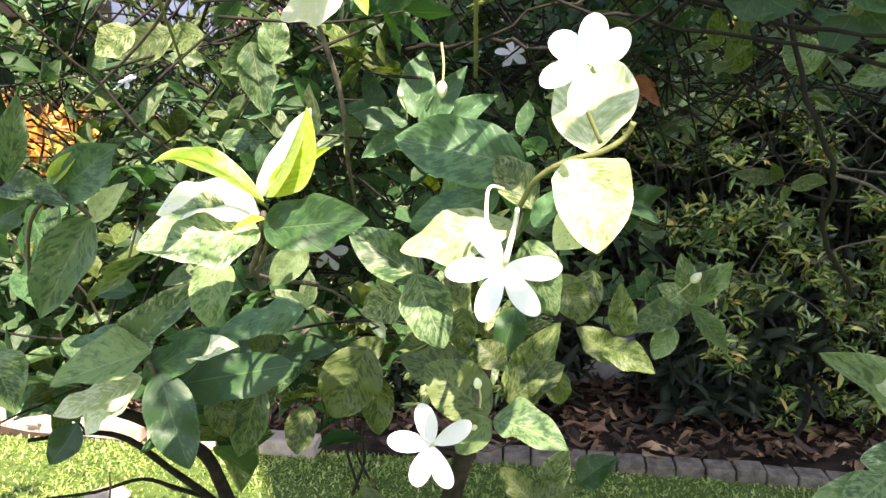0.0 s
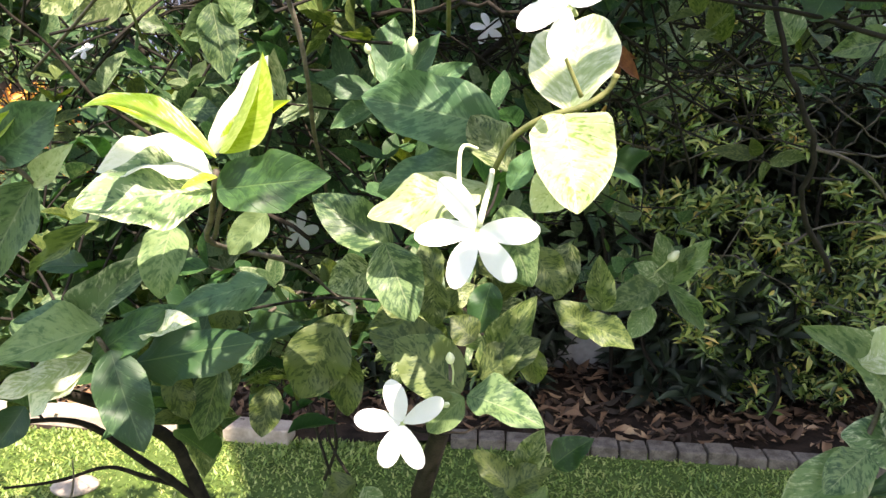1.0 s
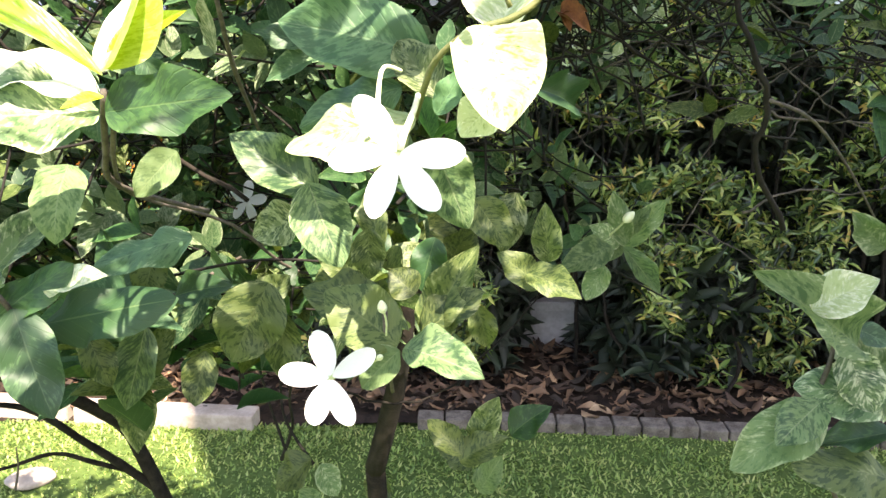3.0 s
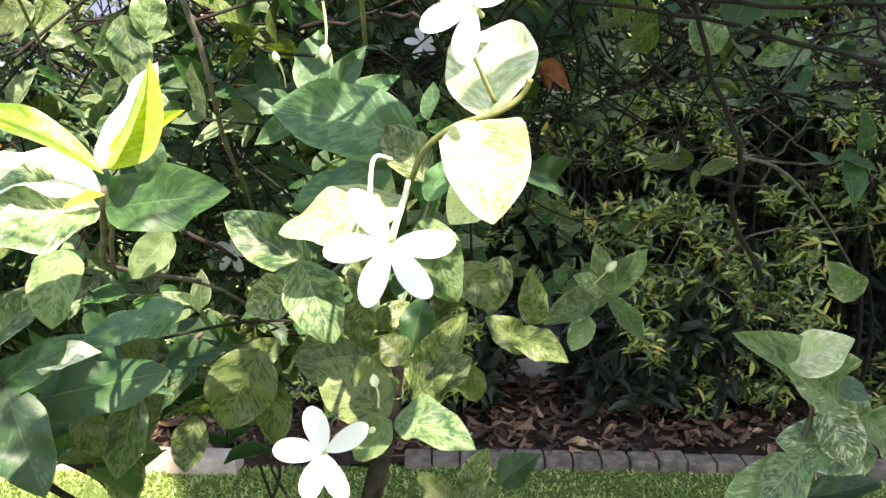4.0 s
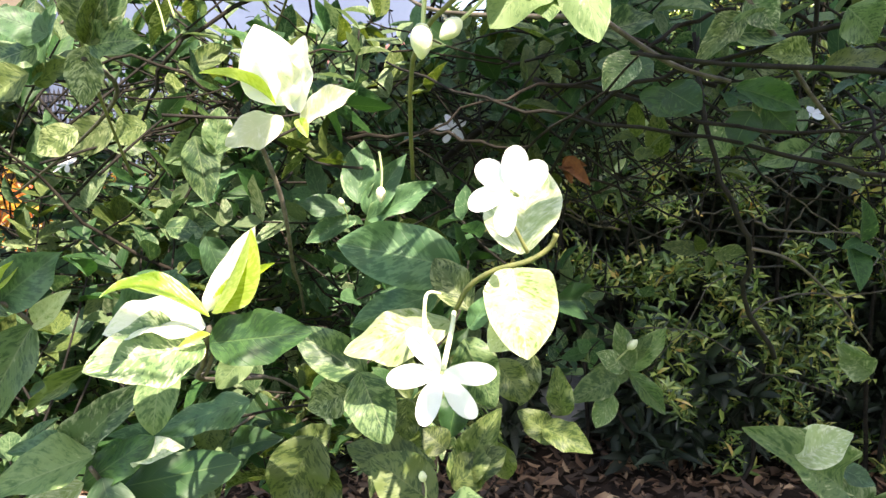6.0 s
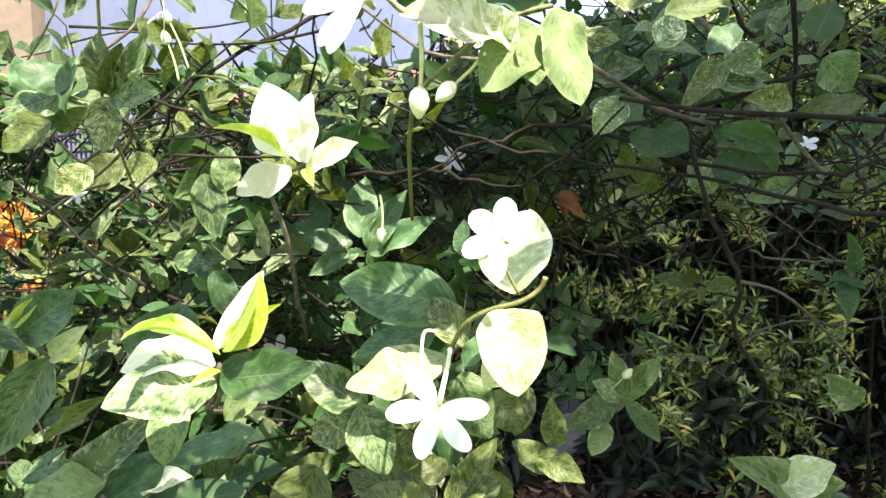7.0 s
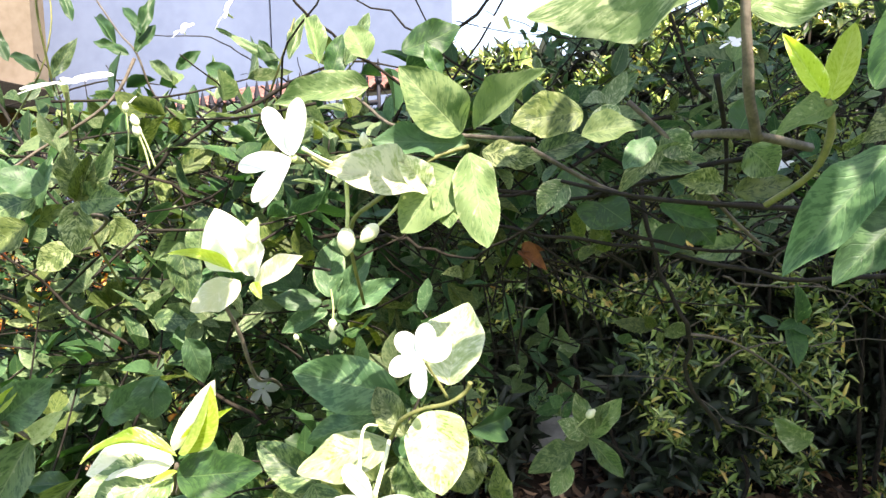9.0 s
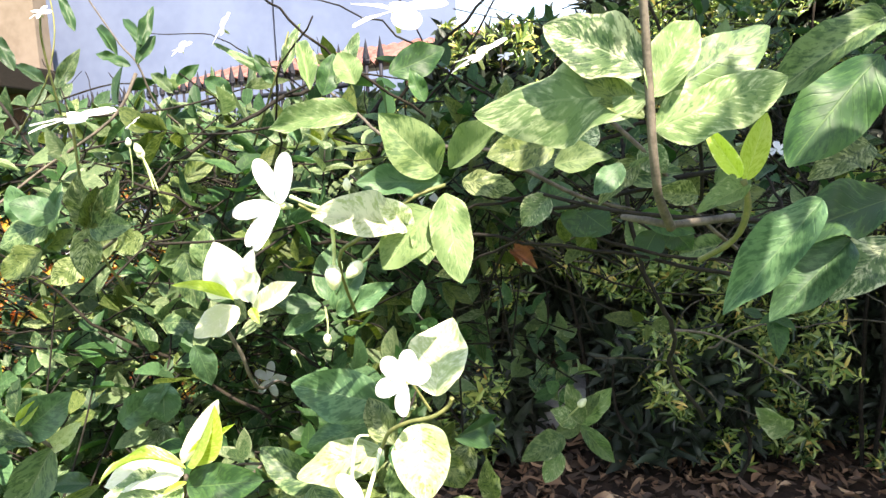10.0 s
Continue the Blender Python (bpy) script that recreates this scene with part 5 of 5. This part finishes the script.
stem([(0.0853, 0.2850, 1.4019), (0.0825, 0.2870, 1.3956), (0.0733, 0.2880, 1.3895), (0.0585, 0.2920, 1.3847), (0.0469, 0.3000, 1.3757), (0.0417, 0.3100, 1.3641), (0.0374, 0.3300, 1.3515)], 0.0013, 0.0013)
stem([(0.0611, 0.2800, 1.4156), (0.0664, 0.2840, 1.4058), (0.0729, 0.2870, 1.3933)], 0.0007, 0.0009)


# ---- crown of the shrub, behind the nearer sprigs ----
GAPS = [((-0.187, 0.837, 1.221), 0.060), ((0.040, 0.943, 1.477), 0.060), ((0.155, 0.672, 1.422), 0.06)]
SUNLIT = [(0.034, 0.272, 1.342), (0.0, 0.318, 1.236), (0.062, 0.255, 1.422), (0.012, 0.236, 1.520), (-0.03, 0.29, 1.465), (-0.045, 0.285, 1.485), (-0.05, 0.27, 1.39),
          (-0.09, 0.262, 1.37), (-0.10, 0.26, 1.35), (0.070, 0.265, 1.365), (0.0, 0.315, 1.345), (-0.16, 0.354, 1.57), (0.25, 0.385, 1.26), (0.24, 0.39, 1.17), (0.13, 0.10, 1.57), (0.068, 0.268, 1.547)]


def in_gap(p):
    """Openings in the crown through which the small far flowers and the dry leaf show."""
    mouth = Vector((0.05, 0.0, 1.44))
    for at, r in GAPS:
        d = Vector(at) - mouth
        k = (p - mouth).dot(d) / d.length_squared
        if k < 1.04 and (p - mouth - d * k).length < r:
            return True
    # leaves are left out on the sun's way to points kept bright
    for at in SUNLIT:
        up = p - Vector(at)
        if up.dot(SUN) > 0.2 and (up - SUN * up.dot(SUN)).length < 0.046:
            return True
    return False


def crown(name, count, inside, seed, size, kinds, plant=None, single=False, reach=0.2):
    """Twigs with pairs of leaves in the space that inside() describes, one mesh for each kind of leaf."""
    rng = random.Random(seed)
    blades = [blade(6, 2, g, d, 0.03, 0.98, 5, l) for g, d, l in ((0.22, 0.1, 0.06), (0.34, 0.25, -0.08), (0.12, -0.06, 0.02))]
    sets = {k: [[], [], []] for k in kinds}
    tv, tf = [], []
    made = 0
    while made < count:
        p = inside(rng)
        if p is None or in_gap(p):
            continue
        made += 1
        d = Vector((rng.uniform(-1, 1), rng.uniform(-1, 0.4), rng.uniform(-0.1, 1.0))).normalized()
        length = reach * rng.uniform(0.4, 1.0)
        a = p - d * length
        mid = a.lerp(p, 0.5) + Vector((rng.uniform(-1, 1), rng.uniform(-1, 1), rng.uniform(-1, 1))) * 0.012
        low = a.z < 1.43 - 0.50 * a.y
        v, f = tube([p.lerp(a, 0.25), p.lerp(a, 0.12), p] if low else [a, mid, p], 0.0014, 0.0008, 5)
        tf += [tuple(i + len(tv) for i in face) for face in f]
        tv += v
        kind = rng.choice(kinds)
        side = d.cross(Vector((0.1, 0.3, 1))).normalized()
        up = side.cross(d)
        for k in range(rng.randint(4, 7)):
            ang = k * 1.62 + rng.uniform(-0.4, 0.4)
            lift = rng.uniform(0.6, 1.35)
            o = d * math.cos(lift) + (side * math.cos(ang) + up * math.sin(ang)) * math.sin(lift) + Vector((0, 0, -0.15))
            l = size * rng.uniform(0.55, 1.15)
            b = p - d * (0.022 * (k // 2))
            m = frame_of(b, b + o.normalized() * l, d + Vector((0.15, -0.25, 0.7)), l * rng.uniform(0.42, 0.55))
            if single:
                part("leaf", leaf_mesh(kind, rng.randrange(8)), None, plant or shrub, "", m)
            else:
                sets[kind][rng.randrange(3)].append(m)
    for k in kinds:
        if any(sets[k]):
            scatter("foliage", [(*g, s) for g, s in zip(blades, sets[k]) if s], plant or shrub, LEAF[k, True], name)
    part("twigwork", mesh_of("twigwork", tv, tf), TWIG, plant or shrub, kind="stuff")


def body(rng):
    """The dense left and middle of the crown, with an opening in it."""
    x, y, z = rng.uniform(-1.5, 0.35), rng.uniform(0.54, 1.45), rng.uniform(0.60, 1.66)
    if y > 1.15 + 0.5 * max(0.0, x + 0.35) + 0.08 * noise.noise((x * 3, z * 3, 7)):
        return None
    top = 1.535 + 0.04 * noise.noise((x * 2.5, y * 2.5, 3)) + 0.15 * (y - 0.5)
    if z > top or x > 0.06 + 0.75 * (z - 1.22) - 0.05 * y:
        return None
    if z < 1.45 - 0.50 * y + 0.05 * noise.noise((x * 4, y * 4, 9)) + 0.10 * max(0.0, x + 0.5):
        return None
    if -0.76 < x / y < -0.60 and 1.30 - 0.02 * y < z < 1.45:
        return None
    if noise.noise((x * 7, y * 7, z * 9)) > 0.16:
        return None
    return Vector((x, y, z))


def top_right(rng):
    """The upper band that reaches over the hedge."""
    x, y = rng.uniform(-0.1, 1.7), rng.uniform(0.62, 1.75)
    z = 1.44 + 0.10 * (y - 0.5) + rng.uniform(-0.09, 0.12 + (0.20 if x > 0.25 else 0.0)) + 0.05 * noise.noise((x * 4, y * 4, 1))
    return Vector((x, y, z))


def far_left(rng):
    """A second shrub along the fence."""
    x, y = rng.uniform(-3.0, 0.1), rng.uniform(2.75, 3.3)
    z = 0.75 + (0.97 + 0.07 * noise.noise((x * 2, y * 2, 6))) * rng.random() ** 0.6
    if -0.80 < x / y < -0.58 and 1.15 < z < 1.42 or x / y < -0.50 and z > 1.54:
        return None
    return Vector((x, y, z))


def sprouts(rng):
    """Shoots that stand above the crown."""
    x, y = rng.uniform(-0.55, 0.35), rng.uniform(0.55, 0.95)
    return Vector((x, y, 1.515 + 0.16 * (y - 0.5) + rng.uniform(0.0, 0.09)))


def low_middle(rng):
    """Leaves close behind the flowers, down to the forks of the main stems."""
    x, y = rng.uniform(-0.14, 0.07), rng.uniform(0.46, 0.64)
    return Vector((x, y, rng.uniform(1.17, 1.27)))


def mid_right(rng):
    """A thin branch that reaches towards the hedge."""
    y = rng.uniform(0.85, 1.35)
    x = rng.uniform(0.10, 0.36) * y / 1.1
    return Vector((x, y, 1.44 - 0.20 * y + rng.uniform(-0.12, 0.05)))


def low_left(rng):
    x, y = rng.uniform(-0.55, -0.14), rng.uniform(0.46, 0.75)
    return Vector((x, y, rng.uniform(1.40 - 0.50 * y, 1.27) + 0.03 * noise.noise((x * 5, y * 5, 2))))



def behind_flowers(rng):
    """Thin pale twigs of the crown's far side, before the hedge top."""
    y = rng.uniform(1.15, 2.0)
    return Vector((rng.uniform(-0.12, 0.32) * y, y, 1.44 + 0.05 * (y - 1.0) + rng.uniform(-0.09, 0.10)))


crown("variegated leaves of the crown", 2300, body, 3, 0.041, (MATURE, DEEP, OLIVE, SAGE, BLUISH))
back_shrub = thing("fence_shrub", "green variegated shrub growing along the iron fence", "shrub")
for n in range(9):
    x = -2.8 + 0.33 * n
    v, f = tube([(x, 3.0, -0.02), (x + 0.04, 3.02, 0.4), (x - 0.03, 2.98, 0.8), (x + 0.05, 3.0, 1.3)], 0.014, 0.005, 6, 0.006, n)
    part("stem", mesh_of("stem", v, f), BARK, back_shrub)
crown("leaves of the fence shrub", 2000, far_left, 8, 0.052, (DEEP, OLIVE, MATURE, SAGE), back_shrub)
crown("leaves of the upper branches", 470, top_right, 4, 0.041, (MATURE, DEEP, OLIVE, SAGE))
crown("leaves behind the flowers", 20, low_middle, 6, 0.054, (MATURE, OLIVE, OLIVE, DEEP), single=True)
crown("leaves of the far side of the crown", 150, behind_flowers, 17, 0.042, (SAGE, BLUISH, PALE, MATURE))
crown("leaves of the branch towards the hedge", 14, mid_right, 12, 0.046, (SAGE, MATURE, BLUISH, DEEP))
crown("leaves of the upright sprouts", 60, sprouts, 9, 0.044, (MATURE, DEEP, SAGE, OLIVE))
crown("leaves of the low branches", 60, low_left, 7, 0.054, (MATURE, DEEP, OLIVE, BLUISH))


def wild_twigs(count, seed, x0, x1, z0, z1, y0=0.55, y1=1.6, material=BARK):
    """Bare crossing branches inside the crown."""
    rng = random.Random(seed)
    tv, tf = [], []
    for i in range(count):
        p = Vector((rng.uniform(x0, x1), rng.uniform(y0, y1), rng.uniform(z0, z1)))
        d = Vector((rng.choice((-1, 1)) * rng.uniform(0.4, 1), rng.uniform(-0.4, 0.4), rng.uniform(-0.15, 0.5))).normalized()
        pts = [p]
        for k in range(5):
            d = (d + 0.45 * Vector((rng.uniform(-1, 1), rng.uniform(-1, 1), rng.uniform(-1, 1)))).normalized()
            pts.append(pts[-1] + d * rng.uniform(0.05, 0.11))
        v, f = tube(pts, rng.uniform(0.0010, 0.0025), 0.0007, 5, 0.003, i)
        tf += [tuple(n + len(tv) for n in face) for face in f]
        tv += v
    part("twigwork", mesh_of("twigwork", tv, tf), material, shrub, kind="stuff")


def shade_leaves(rng):
    """Leaves out of view, added at the nearest stem's upper end to cast dappled shade."""
    return Vector((rng.uniform(-0.22, 0.40), rng.uniform(-0.16, 0.10), rng.uniform(1.74, 1.88)))


# added stem, bent over above the rest, that carries the shading leaves
stem([(0.1414, 0.1000, 1.5920), (0.135, 0.09, 1.642), (0.10, 0.07, 1.70), (0.04, 0.01, 1.74), (-0.05, -0.03, 1.77), (-0.13, -0.06, 1.76)], 0.0018, 0.001)
crown("added leaves overhead that cast dappled shade", 110, shade_leaves, 15, 0.036, (MATURE, SAGE), reach=0.05)


def low_shade_leaves(rng):
    """More leaves added out of view, which shade the leaves low in the crown."""
    return Vector((rng.uniform(-0.06, 0.17), rng.uniform(0.03, 0.17), rng.uniform(1.71, 1.80)))


# added side stem for the lower shading leaves
stem([(0.10, 0.07, 1.68), (0.08, 0.10, 1.715), (0.03, 0.12, 1.73), (-0.03, 0.13, 1.74)], 0.0015, 0.001)
crown("added leaves overhead that shade the low crown", 110, low_shade_leaves, 16, 0.036, (MATURE, SAGE), reach=0.05)
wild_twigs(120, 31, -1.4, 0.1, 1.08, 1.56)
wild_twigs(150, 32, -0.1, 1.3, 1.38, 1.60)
wild_twigs(45, 33, 0.0, 0.7, 1.12, 1.46, 1.0, 2.2, GREY_TWIG)
